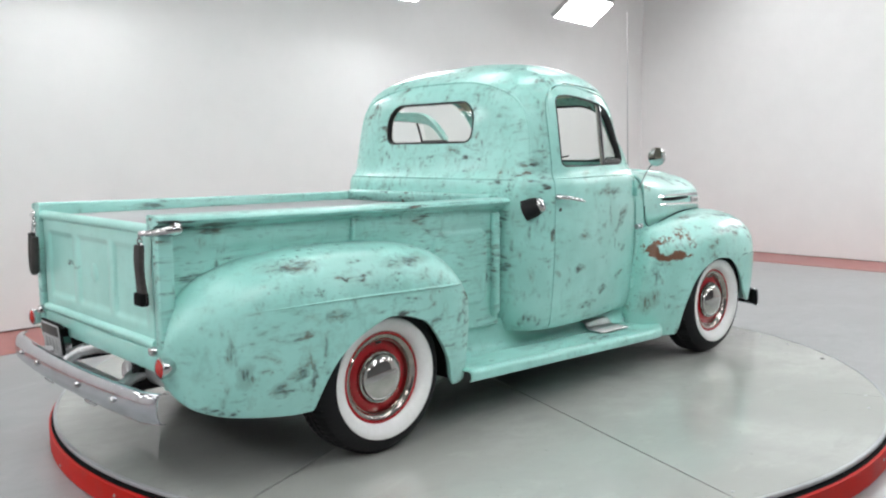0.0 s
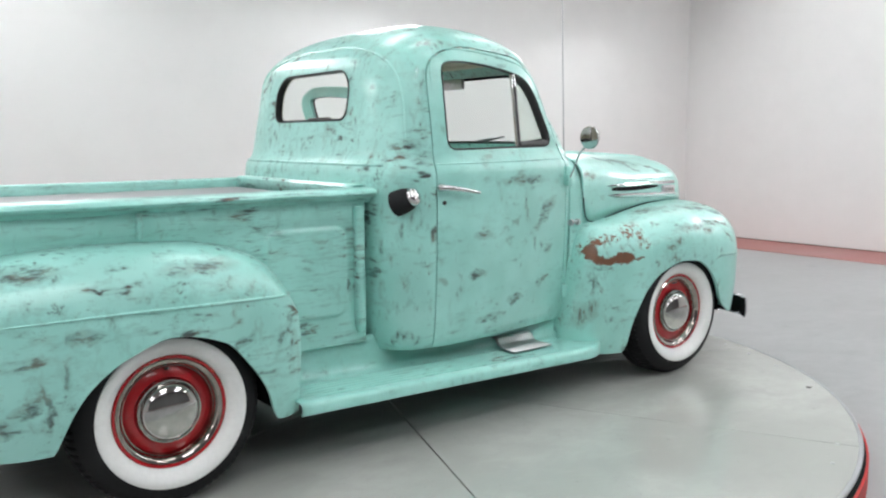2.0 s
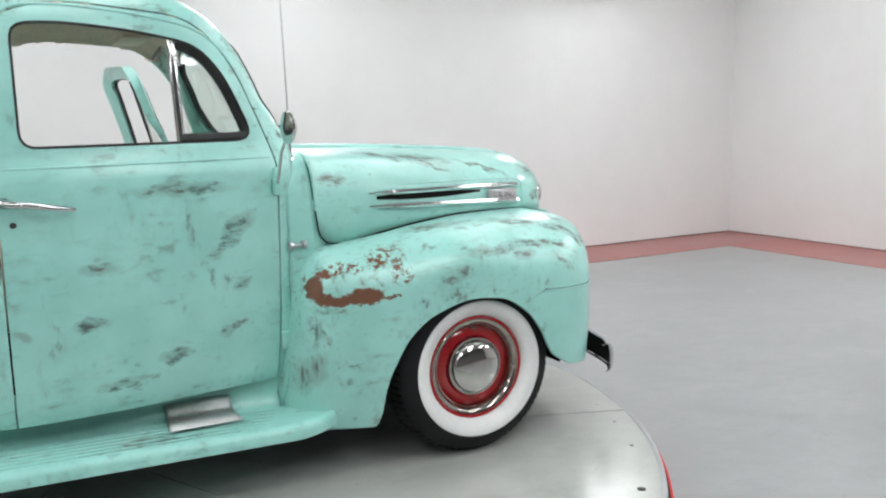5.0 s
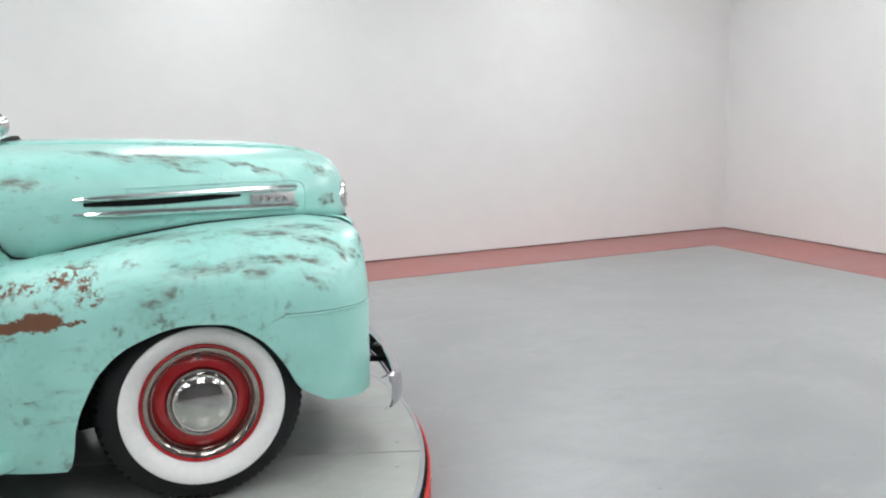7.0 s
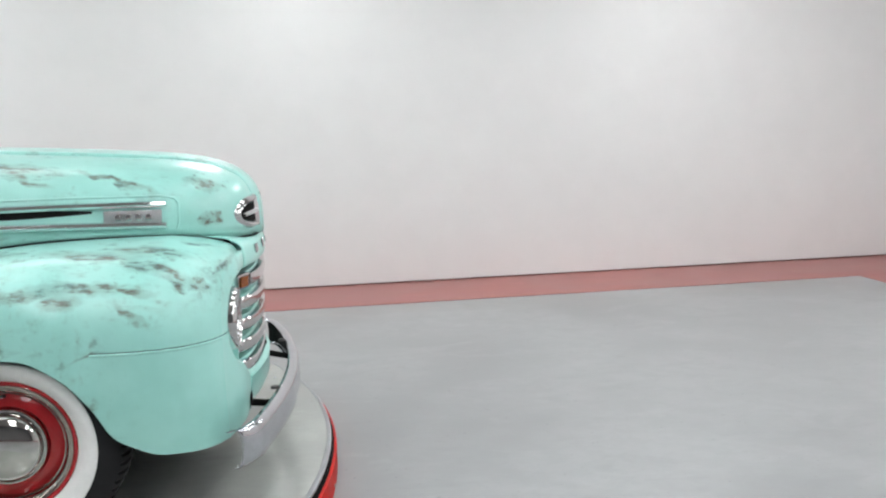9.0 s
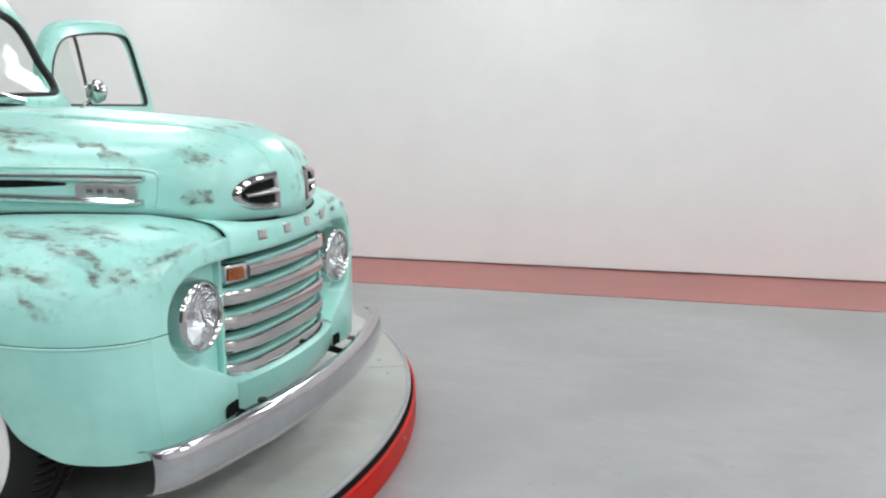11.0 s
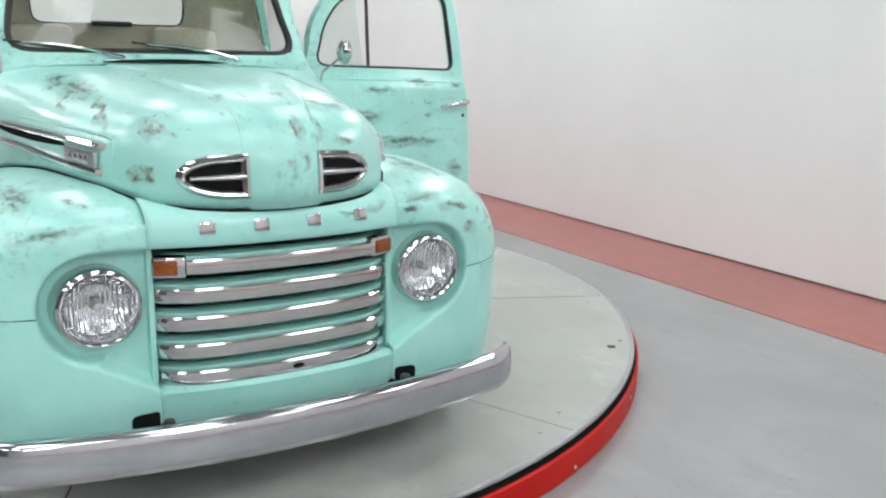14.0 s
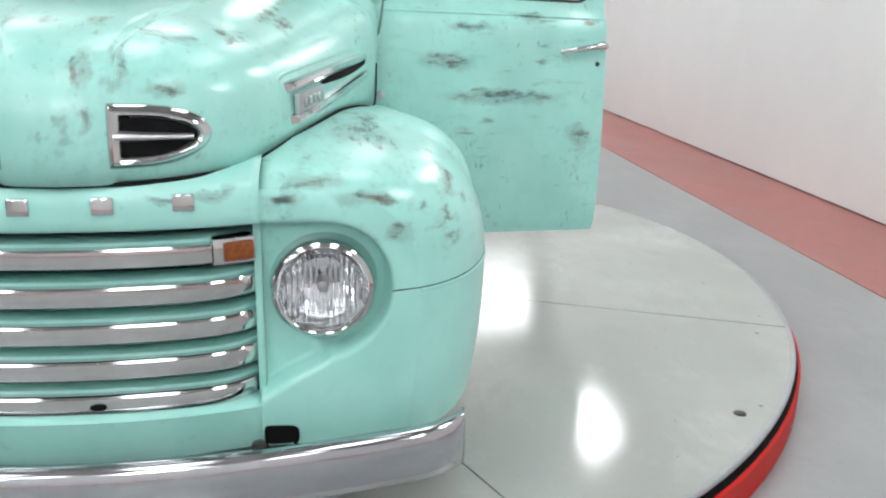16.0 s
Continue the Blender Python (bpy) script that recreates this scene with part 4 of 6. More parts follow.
# doors
def build_door(s, paint):
    d = new("door")
    d.parent = truck
    hinge = Vector((0.70, 0.715 * s, 0.8))
    if s > 0:
        d.matrix_basis = Matrix.Translation(hinge + Vector((-0.012, -0.030, -0.029))) @ Matrix.Rotation(radians(-76.2), 4, Vector((-0.05, 0.083, 1.0)).normalized()) @ Matrix.Translation(-hinge)

    def place(sh):
        return sh.sided(s)
    me = door_me.copy()
    if s > 0:
        me.transform(Matrix.Diagonal((1, -1, 1, 1)))
        me.flip_normals()
    part("panel", me, paint, d, "worn mint green door skin")
    vx, lean = (0.34, -0.035) if s > 0 else (0.362, -0.008)
    part("window_seal", place(seal_on(SIDE_WINDOW, 0.008 if s < 0 else 0.012, side_place, 0.003, 0.018)), GASKET, d, "black rubber window seal")
    if s < 0:
        first = next(i for i in range(len(SIDE_WINDOW)) if SIDE_WINDOW[i][0] > vx >= SIDE_WINDOW[i - 1][0])
        front = [p for p in SIDE_WINDOW[first:] + SIDE_WINDOW[:first] if p[0] > vx]
        rows = []
        for (ax, az), (bx, bz) in zip(front, [q for q, p in zip(grown(SIDE_WINDOW, -0.030)[first:] + grown(SIDE_WINDOW, -0.030)[:first], SIDE_WINDOW[first:] + SIDE_WINDOW[:first]) if p[0] > vx]):
            base = skin_y(ax, az)
            rows.append([(ax, base + 0.002, az), (ax * 0.8 + bx * 0.2, base - 0.003, az * 0.8 + bz * 0.2), (ax * 0.3 + bx * 0.7, base - 0.002, az * 0.3 + bz * 0.7), (bx, base + 0.006, bz), (bx, base + 0.024, bz)])
        vent_seal = Shape()
        vent_seal.grid(rows)
        part("vent_window_seal", place(vent_seal), GASKET, d, "broad black rubber vent window seal")
    ridge = grown(SIDE_WINDOW, 0.058)
    arc = [p for p in ridge if p[1] > 1.53]
    k0 = max(range(len(arc)), key=lambda i: math.dist(arc[i - 1], arc[i]))
    arc = arc[k0:] + arc[:k0]
    part("drip_bead", place(Shape().tube([(x, skin_y(x, z) + 0.001, z) for x, z in arc], [0.0055 * min(1.0, 0.2 + 0.12 * min(i, len(arc) - 1 - i)) for i in range(len(arc))], 8)), paint, d)
    belt = [(-0.215 + 0.895 * i / 20, 1.236 + 0.003 * i / 20) for i in range(21)]
    part("belt_bead", place(Shape().tube([(x, skin_y(x, z) + 0.0015, z) for x, z in belt], 0.0045, 8)), paint, d)
    bar = [(vx + lean * i / 8, skin_y(vx, 1.305 + 0.355 * i / 8) + (0.026 if s > 0 else 0.014), 1.305 + 0.355 * i / 8) for i in range(9)]
    part("vent_window_bar", place(Shape().tube(bar, 0.015 if s < 0 else 0.009, 10)), CHROME if s < 0 else DARK_PLASTIC, d, "chrome vent window divider" if s < 0 else "dark vent window divider")
    vent = [p for p in grown(SIDE_WINDOW, -0.008) if p[0] > vx + 0.012]
    gl = part("vent_pane", place(Shape().prism(vent, -0.79, -0.786, "y").moved(Matrix.Identity(4))), GLASS, d)
    for v in gl.data.vertices:
        v.co.y = (skin_y(v.co.x, v.co.z) + 0.030) * (1 if s < 0 else -1)
    gl.visible_shadow = False
    hp = [(-0.215, skin_y(-0.2, 1.13) - 0.006, 1.135), (-0.19, skin_y(-0.19, 1.13) - 0.035, 1.133), (-0.13, skin_y(-0.13, 1.12) - 0.042, 1.125), (-0.06, skin_y(-0.06, 1.11) - 0.040, 1.113), (-0.005, skin_y(0, 1.1) - 0.034, 1.104)]
    handle = part("door_handle", place(Shape().tube(hp, [0.014, 0.013, 0.011, 0.010, 0.007], 10)), CHROME, d, "chrome door handle")
    part("handle_base", place(Shape().lathe([(0.0005, 0.012), (0.016, 0.010), (0.019, 0.0), (0.019, -0.006)], (-0.205, 0, 0), "y", 20).mirrored().moved(Matrix.Translation((0, skin_y(-0.2, 1.13), 1.135)))), CHROME, d)
    part("key_lock", place(Shape().lathe([(0.0005, 0.004), (0.009, 0.003), (0.011, -0.003)], (-0.245 + 0.06, 0, 0), "y", 16).mirrored().moved(Matrix.Translation((0, skin_y(-0.19, 1.065), 1.065)))), DARK_PLASTIC, d)
    for hz in (0.545, 1.165):
        hy = skin_y(0.70, hz)
        part("hinge", place(Shape().box((0.685, hy - 0.018, hz - 0.035), (0.722, hy + 0.015, hz + 0.035), 0.006)), PAINT_CLEAN, d, "mint painted hinge")
    return d


right_door = build_door(-1, PAINT_SIDE)
left_door = build_door(1, PAINT_DOOR)
left_door["label"] = "mint green driver's door standing wide open"
right_door["label"] = "closed mint green passenger door"


# ---- hood
HOOD_LOW = curve([0.845, 0.855, 0.88, 0.95, 1.12, 1.31, 1.56, 1.9, 2.05, 2.19], [1.03, 0.955, 0.905, 0.893, 0.912, 0.932, 0.945, 0.937, 0.914, 0.894])
HOOD_HALF = curve([0.845, 1.1, 1.5, 1.89, 1.98, 2.06, 2.12, 2.16, 2.18, 2.192], [0.69, 0.645, 0.552, 0.440, 0.40, 0.35, 0.285, 0.205, 0.125, 0.0])
HOOD_RIDGE = curve([0.8, 1.3, 1.8, 2.0, 2.09, 2.2], [0.235, 0.212, 0.165, 0.130, 0.106, 0.099])
HOOD_ROUND = curve([0.7, 0.85, 1.1, 1.4, 1.75, 2.0, 2.2], [5.4, 5.2, 4.2, 3.0, 2.7, 3.4, 4.4])
HOOD_TOP = curve([0.845, 1.2, 1.6, 1.95, 2.2], [1.260, 1.250, 1.226, 1.194, 1.160])


def hood_outline(n):
    xs = [0.845 + 0.02 * i / 6 for i in range(6)] + [0.865 + 1.135 * i / 44 for i in range(44)] + [2.0 + 0.192 * math.sin(radians(90) * i / 24) for i in range(25)]
    return [(x, -HOOD_HALF(x)) for x in xs]


def hood_shape():
    sh, rows = Shape(), []
    nv = 48
    for ox, oy in hood_outline(70):
        row = []
        spine = min(ox, 1.72)
        p = HOOD_ROUND(ox)
        low = HOOD_LOW(ox)
        cs = [power(math.cos(radians(90) * j / nv), 2 / p) for j in range(nv + 1)]
        rim = min(HOOD_RIDGE(min(ox, 2.1)) / max(abs(oy), 1e-3), 0.9)
        wid = 0.0022 / max(abs(oy), 0.05)
        cs = sorted(cs + [max(0.0, min(1.0, rim + k * wid)) for k in (-4, -3, -2, -1.3, -0.6, 0, 0.6, 1.3, 2, 3, 4)], reverse=True)
        for c in cs:
            s_ = max(0.0, 1 - c ** p) ** (1 / p)
            x, y = spine + (ox - spine) * c, oy * c
            z = low + (HOOD_TOP(x) - low) * s_
            ridge = 1 / (1 + math.exp((abs(y) - HOOD_RIDGE(x)) / 0.0018))
            z += 0.012 * ridge * s_ ** 1.5
            x += 0.014 * ridge * (1 - s_ ** 3) * min(1.0, max(0.0, (ox - 1.9) / 0.12))
            row.append((x, y, z))
        rows.append(row)
    sh.grid(rows)
    right = Shape()
    right.v, right.f = list(sh.v), list(sh.f)
    m = Shape()
    m.v, m.f = list(sh.v), list(sh.f)
    m.mirrored()
    k = len(right.v)
    right.v += m.v
    right.f += [tuple(k + i for i in f) for f in m.f]
    return right


hood_me = mesh_of(hood_shape(), "hood", 60)
HOOD_TREE = tree_of(hood_me)
hood = part("hood", hood_me, PAINT_HOOD, truck, "long rounded mint hood with worn spots", thick=0.012)


def hood_y(x, z):
    h = HOOD_TREE.ray_cast(Vector((x, -1.5, z)), Vector((0, 1, 0)))[0]
    return h.y if h else -0.5


def hood_x(y, z):
    h = HOOD_TREE.ray_cast(Vector((3.0, y, z)), Vector((-1, 0, 0)))[0]
    return h.x if h else 2.15


# pressed crease lines either side of the hood's middle
def hood_z(x, y):
    h = HOOD_TREE.ray_cast(Vector((x, y, 2.0)), Vector((0, 0, -1)))[0]
    return h.z


for s in (-1, 1):
    line = [(x, -HOOD_RIDGE(x) - 0.004, hood_z(x, -HOOD_RIDGE(x) - 0.004) - 0.0005) for x in [0.87 + 1.17 * i / 40 for i in range(41)]]
    line += [(hood_x(-HOOD_RIDGE(2.09) - 0.003, z) - 0.0005, -HOOD_RIDGE(2.09) - 0.003, z) for z in [1.14 - 0.085 * i / 8 for i in range(9)]]
    part("crease", Shape().tube(line, 0.0028, 6).sided(s), PAINT_HOOD, hood)


# hood side trim: two chrome blades, a dark slot between and a badge block
def hood_trim(s):
    t = new("hood_side_trim")
    t.parent = truck
    for z0, z1, h in ((1.076, 1.051, 0.0105), (1.024, 0.978, 0.0115)):
        rows = []
        n = 26
        for i in range(n + 1):
            f = i / n
            x = 1.085 + (1.900 - 1.085) * f
            z = z0 + (z1 - z0) * f
            hh = h * min(1, 0.25 + f * 6) * (1 if f < 0.98 else 0.8)
            y = hood_y(x, z)
            e = min(1, 0.12 + f * 7)
            rows.append([(x, y + 0.004, z + hh * 1.1), (x, y - 0.016 * e, z + hh * 0.85), (x, y - 0.021 * e, z), (x, y - 0.016 * e, z - hh * 0.85), (x, y + 0.004, z - hh * 1.1)])
        sh = Shape()
        sh.grid(rows)
        sh.face(rows[0])
        sh.face(rows[-1], flip=True)
        part("trim_blade", sh.sided(s), CHROME, t, "chrome trim blade")
    # no hole is cut: a black sheet gives the slot its shade
    slot = Shape()
    rows = []
    for i in range(20):
        x = 1.12 + 0.55 * i / 19
        zc = 1.056 - 0.018 * i / 19
        y = hood_y(x, zc) - 0.004
        hz = 0.013 * math.sin(math.pi * (0.12 + 0.83 * i / 19)) + 0.002
        rows.append([(x, y, zc - hz), (x, y, zc + hz)])
    slot.grid(rows)
    part("vent_slot", slot.sided(s), BLACK, t, "black sheet for the shade in the vent slot")
    rim = [(1.02, 1.104), (1.30, 1.098), (1.60, 1.088), (1.88, 1.078), (1.925, 1.068), (1.938, 1.050), (1.938, 0.985), (1.930, 0.958)]
    part("pressed_rim", Shape().tube([(x, hood_y(x, z) + 0.001, z) for x, z in rim], [0.002, 0.004, 0.005, 0.005, 0.005, 0.005, 0.004, 0.002], 8).sided(s), PAINT_HOOD, t, "pressed edge in the hood side")
    xa, xb = 1.705, 1.885
    ya, yb = hood_y(xa, 1.005) - 0.006, hood_y(xb, 1.005) - 0.006
    blk = Shape().box((0, -0.010, -0.024), (math.hypot(xb - xa, yb - ya), 0.004, 0.024), 0.004)
    turn = math.degrees(math.atan2(yb - ya, xb - xa))
    m = pose(xa, ya, 1.016, 0, 2, turn)
    part("badge_block", blk.moved(m).sided(s), STEEL, t, "ribbed chrome badge block")
    for i in range(4):
        part("badge_bar", Shape().box((0.035 + i * 0.033, -0.014, -0.011), (0.055 + i * 0.033, -0.009, 0.011), 0.002).moved(m).sided(s), CHROME, t)


hood_trim(-1)
hood_trim(1)


# nostrils in the nose
def nostril(s):
    t = new("nose_vent")
    t.parent = truck
    outline = [(-0.100, 0.928), (-0.100, 1.048)]
    for i in range(15):
        a = radians(90 - 180 * i / 14)
        outline.append((-0.125 - 0.158 * math.cos(a) ** 0.8 if math.cos(a) > 0 else -0.125, 0.988 + 0.060 * math.sin(a) - 0.002))
    outline[0] = (-0.100, 0.926)
    pts = resampled(outline, 70)
    place = lambda y, z, h, by, bz: (hood_x(y, z) + h, y, z)
    rows = []
    inn = grown(pts, -0.022)
    out = grown(pts, 0.002)
    for (a, b), (c, d) in zip(out, inn):
        e, f = (a + c) / 2, (b + d) / 2
        rows.append([place(a, b, 0.0, 0, 0), place(a * 0.8 + c * 0.2, b * 0.8 + d * 0.2, 0.010, 0, 0), place(a * 0.5 + c * 0.5, b * 0.5 + d * 0.5, 0.015, 0, 0), place(a * 0.2 + c * 0.8, b * 0.2 + d * 0.8, 0.010, 0, 0), place(c, d, 0.001, 0, 0)])
    part("vent_frame", Shape().grid_closed(rows).sided(s), CHROME, t, "chrome vent frame")
    # black sheet over the closed hood paints the depth of the nostril
    c = (sum(p[0] for p in inn) / len(inn), sum(p[1] for p in inn) / len(inn))
    rows = [[place(c[0] + (p[0] - c[0]) * k, c[1] + (p[1] - c[1]) * k, 0.003, 0, 0) for p in inn] for k in (1.0, 0.6, 0.0)]
    sh = Shape()
    sh.grid(rows, close_v=True)
    part("vent_opening", sh.sided(s), BLACK, t, "black sheet for the shade in the vent opening")
    rows = []
    xa, xb = hood_x(-0.112, 0.987) + 0.004, hood_x(-0.25, 0.985) + 0.008
    for i in range(14):
        f = i / 13
        y, z = -0.110 - 0.145 * f, 0.988 - 0.005 * f
        x = xa + (xb - xa) * f ** 1.6
        h = 0.011 - 0.005 * f
        rows.append([(x, y, z - h), (x + 0.010, y, z - h * 0.5), (x + 0.012, y, z), (x + 0.010, y, z + h * 0.5), (x, y, z + h)])
    sh = Shape()
    sh.grid(rows)
    part("vent_blade", sh.sided(s), STEEL, t, "satin metal blade")


nostril(-1)
nostril(1)

# ---- front fenders
F_TOP = curve([0.67, 0.685, 0.71, 0.738, 0.78, 0.83, 0.88, 0.95, 1.12, 1.31, 1.56, 1.9, 1.98, 2.04, 2.08, 2.11, 2.125], [0.33, 0.40, 0.54, 0.67, 0.81, 0.872, 0.893, 0.898, 0.916, 0.936, 0.949, 0.941, 0.928, 0.915, 0.903, 0.888, 0.868])
F_OUT = curve([0.67, 0.69, 0.72, 0.775, 0.9, 1.0, 1.2, 1.45, 1.8, 1.92, 2.00, 2.06, 2.10, 2.125], [0.695, 0.735, 0.775, 0.832, 0.872, 0.892, 0.915, 0.925, 0.912, 0.897, 0.868, 0.825, 0.775, 0.72])
F_IN = curve([0.67, 0.83, 1.0, 1.5, 1.89, 2.0, 2.06, 2.125], [0.64, 0.62, 0.58, 0.48, 0.385, 0.365, 0.362, 0.362])
F_LOW = curve([0.67, 0.78, 0.95, 1.0, 1.02, 1.04, 1.07, 1.13, 1.23, 1.40, 1.52, 1.64, 1.72, 1.775, 1.83, 1.90, 1.97, 2.06, 2.125], [0.215, 0.205, 0.192, 0.19, 0.22, 0.35, 0.43, 0.535, 0.612, 0.657, 0.645, 0.575, 0.475, 0.375, 0.335, 0.300, 0.288, 0.276, 0.272])


def fender_section(x, top, out, inn, low, p, nq, ns, mid=0.60, tuck=0.05):
    """Points (y, z) from the inner top edge over the crown and down the side, as positive y."""
    side = max(mid, low + 0.03)
    side = min(side, top - 0.05)
    pts = []
    for i in range(nq + 1):
        a = radians(90) * i / nq
        pts.append((inn + (out - inn) * power(math.sin(a), 2 / p), side + (top - side) * power(math.cos(a), 2 / p)))
    for i in range(1, ns + 1):
        f = i / ns
        z = side + (low - side) * f
        drop = max(0.0, (mid - z) / 0.4)
        pts.append((out - tuck * drop ** 2, z))
    return pts


def front_fender(s):
    fender = None
    xs = [0.67 + 0.005 * i for i in range(7)] + [0.70 + 0.0125 * i for i in range(1, 105)] + [2.0 + 0.125 * math.sin(radians(90) * i / 20) for i in range(21)]
    xs = sorted(set(round(x, 4) for x in xs if x <= 2.125))
    nq, ns = 64, 52
    rows = [[(x, -y, z) for y, z in fender_section(x, F_TOP(x), F_OUT(x), F_IN(x), F_LOW(x), 2.9, nq, ns)] for x in xs]
    # the front closes towards the grille opening
    last = rows[-1]
    n = len(last)
    inner_top, inner_low = 0.868, 0.29
    for k in range(1, 97):
        f = k / 96
        row = []
        for j, (x, y, z) in enumerate(last):
            g = j / (n - 1)
            iz = inner_top + (inner_low - inner_top) * g
            iy = -0.362
            py, pz = y + (iy - y) * f, z + (iz - z) * f
            bulge = 0.012 * math.sin(min(1, f * 2.2) * math.pi / 2)
            dx = bulge + 0.012 * f
            row.append((x + dx, py, pz))
        rows.append(row)
    # scooped bowl round the headlight, running down to the grille
    def scoop(y, z):
        dy, dz = abs(y) - 0.50, z - 0.645
        d = math.hypot(dy, dz)
        bowl = 1 / (1 + math.exp((d - 0.147) / 0.0028))
        # flat shelf from the bowl to the grille opening
        low_line = 0.645 - 0.148 - 0.085 * min(1, max(0, (0.54 - abs(y)) / 0.17)) ** 1.3
        shelf = 1 / (1 + math.exp((abs(y) - 0.50) / 0.010)) / (1 + math.exp((low_line - z) / 0.003)) / (1 + math.exp((z - 0.792) / 0.004))
        return max(bowl, shelf)
    out = []
    for i, row in enumerate(rows):
        if i < len(xs) - 6:
            out.append(row)
            continue
        out.append([(x - 0.062 * scoop(y, z) * min(1, max(0, (i - len(xs) + 6) / 6)), y, z) for x, y, z in row])
    def ease(a, b, v):
        v = min(1.0, max(0.0, (v - a) / (b - a)))
        return v * v * (3 - 2 * v)
    out = [[(x - 0.030 * ease(1.82, 2.10, x) * ease(0.48, 0.74, -y), y + 0.016 * ease(1.78, 2.0, x) * ease(0.62, 0.84, -y), z) for x, y, z in row] for row in out]
    sh = Shape()
    sh.grid(out)
    sh.f = [f for f in sh.f if not (sum(sh.v[i][0] for i in f) / 4 > 2.0 and math.hypot(sum(sh.v[i][1] for i in f) / 4 + 0.50, sum(sh.v[i][2] for i in f) / 4 - 0.645) < 0.098)]
    # rolled lip along the lower edge
    lip = [[(r[-1][0], r[-1][1], r[-1][2]), (r[-1][0], r[-1][1] + 0.012, r[-1][2] - 0.004), (r[-1][0], r[-1][1] + 0.03, r[-1][2] + 0.012)] for r in out[:len(xs)]]
    sh.grid(lip)
    fender = part("front_fender", sh.sided(s), PAINT_FENDER, truck, "rounded mint front fender with torn rust patch" if s < 0 else "rounded mint front fender with worn spots", smooth=50, thick=0.006)
    # seam bead near the front
    pts = []
    for i in range(31):
        x = 1.73 + 0.393 * math.sin(radians(90) * i / 30)
        z = 0.650 - 0.016 * (x - 1.73) / 0.393
        y = -fender_y(x, z)
        pts.append((x - 0.030 * ease(1.82, 2.10, x) * ease(0.48, 0.74, -y), y + 0.016 * ease(1.78, 2.0, x) * ease(0.62, 0.84, -y) + 0.0004, z))
    pts += [(2.109, -0.665, 0.634), (2.113, -0.652, 0.634)]
    part("seam", Shape().tube(pts, 0.0014, 6).sided(s), BLACK, fender, "dark panel seam")
    part("seam_lip", Shape().tube([(x - 0.0005, y - 0.0005, z - 0.0058) for x, y, z in pts[:-2]], 0.0045, 8).sided(s), PAINT_CLEAN, fender)
    # black patch on the skin, painted shade of the bumper bracket opening
    skin = tree_of(fender.data)
    slot_edge = resampled(rounded([(0.366, 0.284), (0.440, 0.284), (0.444, 0.336), (0.366, 0.340)], [0.004, 0.02, 0.022, 0.012]), 48)
    cy, cz = 0.410, 0.312

    def on_skin(y, z):
        hit = skin.ray_cast(Vector((3.0, y * s, z)), Vector((-1, 0, 0)))[0]
        return ((hit.x if hit else 2.13) + 0.003, y * s, z)
    slot = Shape()
    slot.grid([[on_skin(cy + (y - cy) * k, cz + (z - cz) * k) for y, z in slot_edge] for k in (1.0, 0.7, 0.35, 0.0)], close_v=True)
    part("bumper_slot", slot, BLACK, fender, "black patch for the shade in the bumper bracket slot")
    # inner splash panel hides the engine bay
    wellrows = []
    for i in range(25):
        a = math.pi * i / 24
        x, z = HUB_X + 0.43 * math.cos(a), HUB_Z - 0.05 + 0.36 * math.sin(a)
        wellrows.append([(x, -0.50, z), (x, -0.80 - 0.06 * math.sin(a), z)])
    wellrows.append([(HUB_X - 0.435, -0.50, 0.205), (HUB_X - 0.435, -0.80, 0.205)])
    wellrows.insert(0, [(HUB_X + 0.435, -0.50, 0.29), (HUB_X + 0.435, -0.80, 0.29)])
    w = Shape()
    w.grid(wellrows)
    w.face([r[0] for r in wellrows])
    part("wheel_well", w.sided(s), BLACK, fender, "black wheel well")
    return fender


def fender_y(x, z):
    top, out_, inn, low = F_TOP(x), F_OUT(x), F_IN(x), F_LOW(x)
    pts = fender_section(x, top, out_, inn, low, 2.9, 40, 20)
    zs = [q[1] for q in pts][::-1]
    ys = [q[0] for q in pts][::-1]
    return float(np.interp(z, zs, ys))


front_fender(-1)
front_fender(1)

# cowl between doors and hood, in the hood's own section
sh, rows = Shape(), []
for i in range(9):
    x = 0.735 + 0.103 * i / 8
    half = 0.701 - 0.013 * i / 8
    row = [(x, -half, 0.45 + 0.36 * j / 8) for j in range(9)]
    for j in range(81):
        v = math.pi * j / 80
        row.append((x, -half * power(math.cos(v), 2 / 5.4), 0.84 + (1.272 - 0.84) * power(math.sin(v), 2 / 5.4)))
    rows.append(row + [(x, half, 0.81 - 0.36 * j / 8) for j in range(9)])
sh.grid(rows)
part("cowl", sh, PAINT_SIDE, truck, "mint cowl in front of the doors", smooth=60, thick=0.01)
part("inner_cowl", Shape().box((0.76, -0.58, 0.5), (0.90, 0.58, 1.2), 0.02), BLACK, truck)
for s in (-1, 1):
    sh = Shape()
    sh.grid([[(x, -(HOOD_HALF(x) - 0.008), 0.80 + 0.27 * j / 6) for j in range(7)] for x in [0.83 + 0.17 * i / 10 for i in range(11)]])
    part("cowl_side", sh.sided(s), PAINT_SIDE, truck, "mint panel behind the hood edge", thick=0.004)
gapline = [(ox, oy - 0.003, HOOD_LOW(ox) + 0.005 * math.sin(math.pi * min(1.0, max(0.0, (ox - 1.0) / 0.95))) - 0.001) for ox, oy in hood_outline(0)]
gapline = gapline + [(x, -y, z) for x, y, z in gapline[::-1][1:]]
part("hood_gap", Shape().tube(gapline, [0.0028 + 0.0022 * min(1.0, max(0.0, (p[0] - 0.90) / 0.12)) for p in gapline], 6), BLACK, hood, "dark gap under the hood edge")

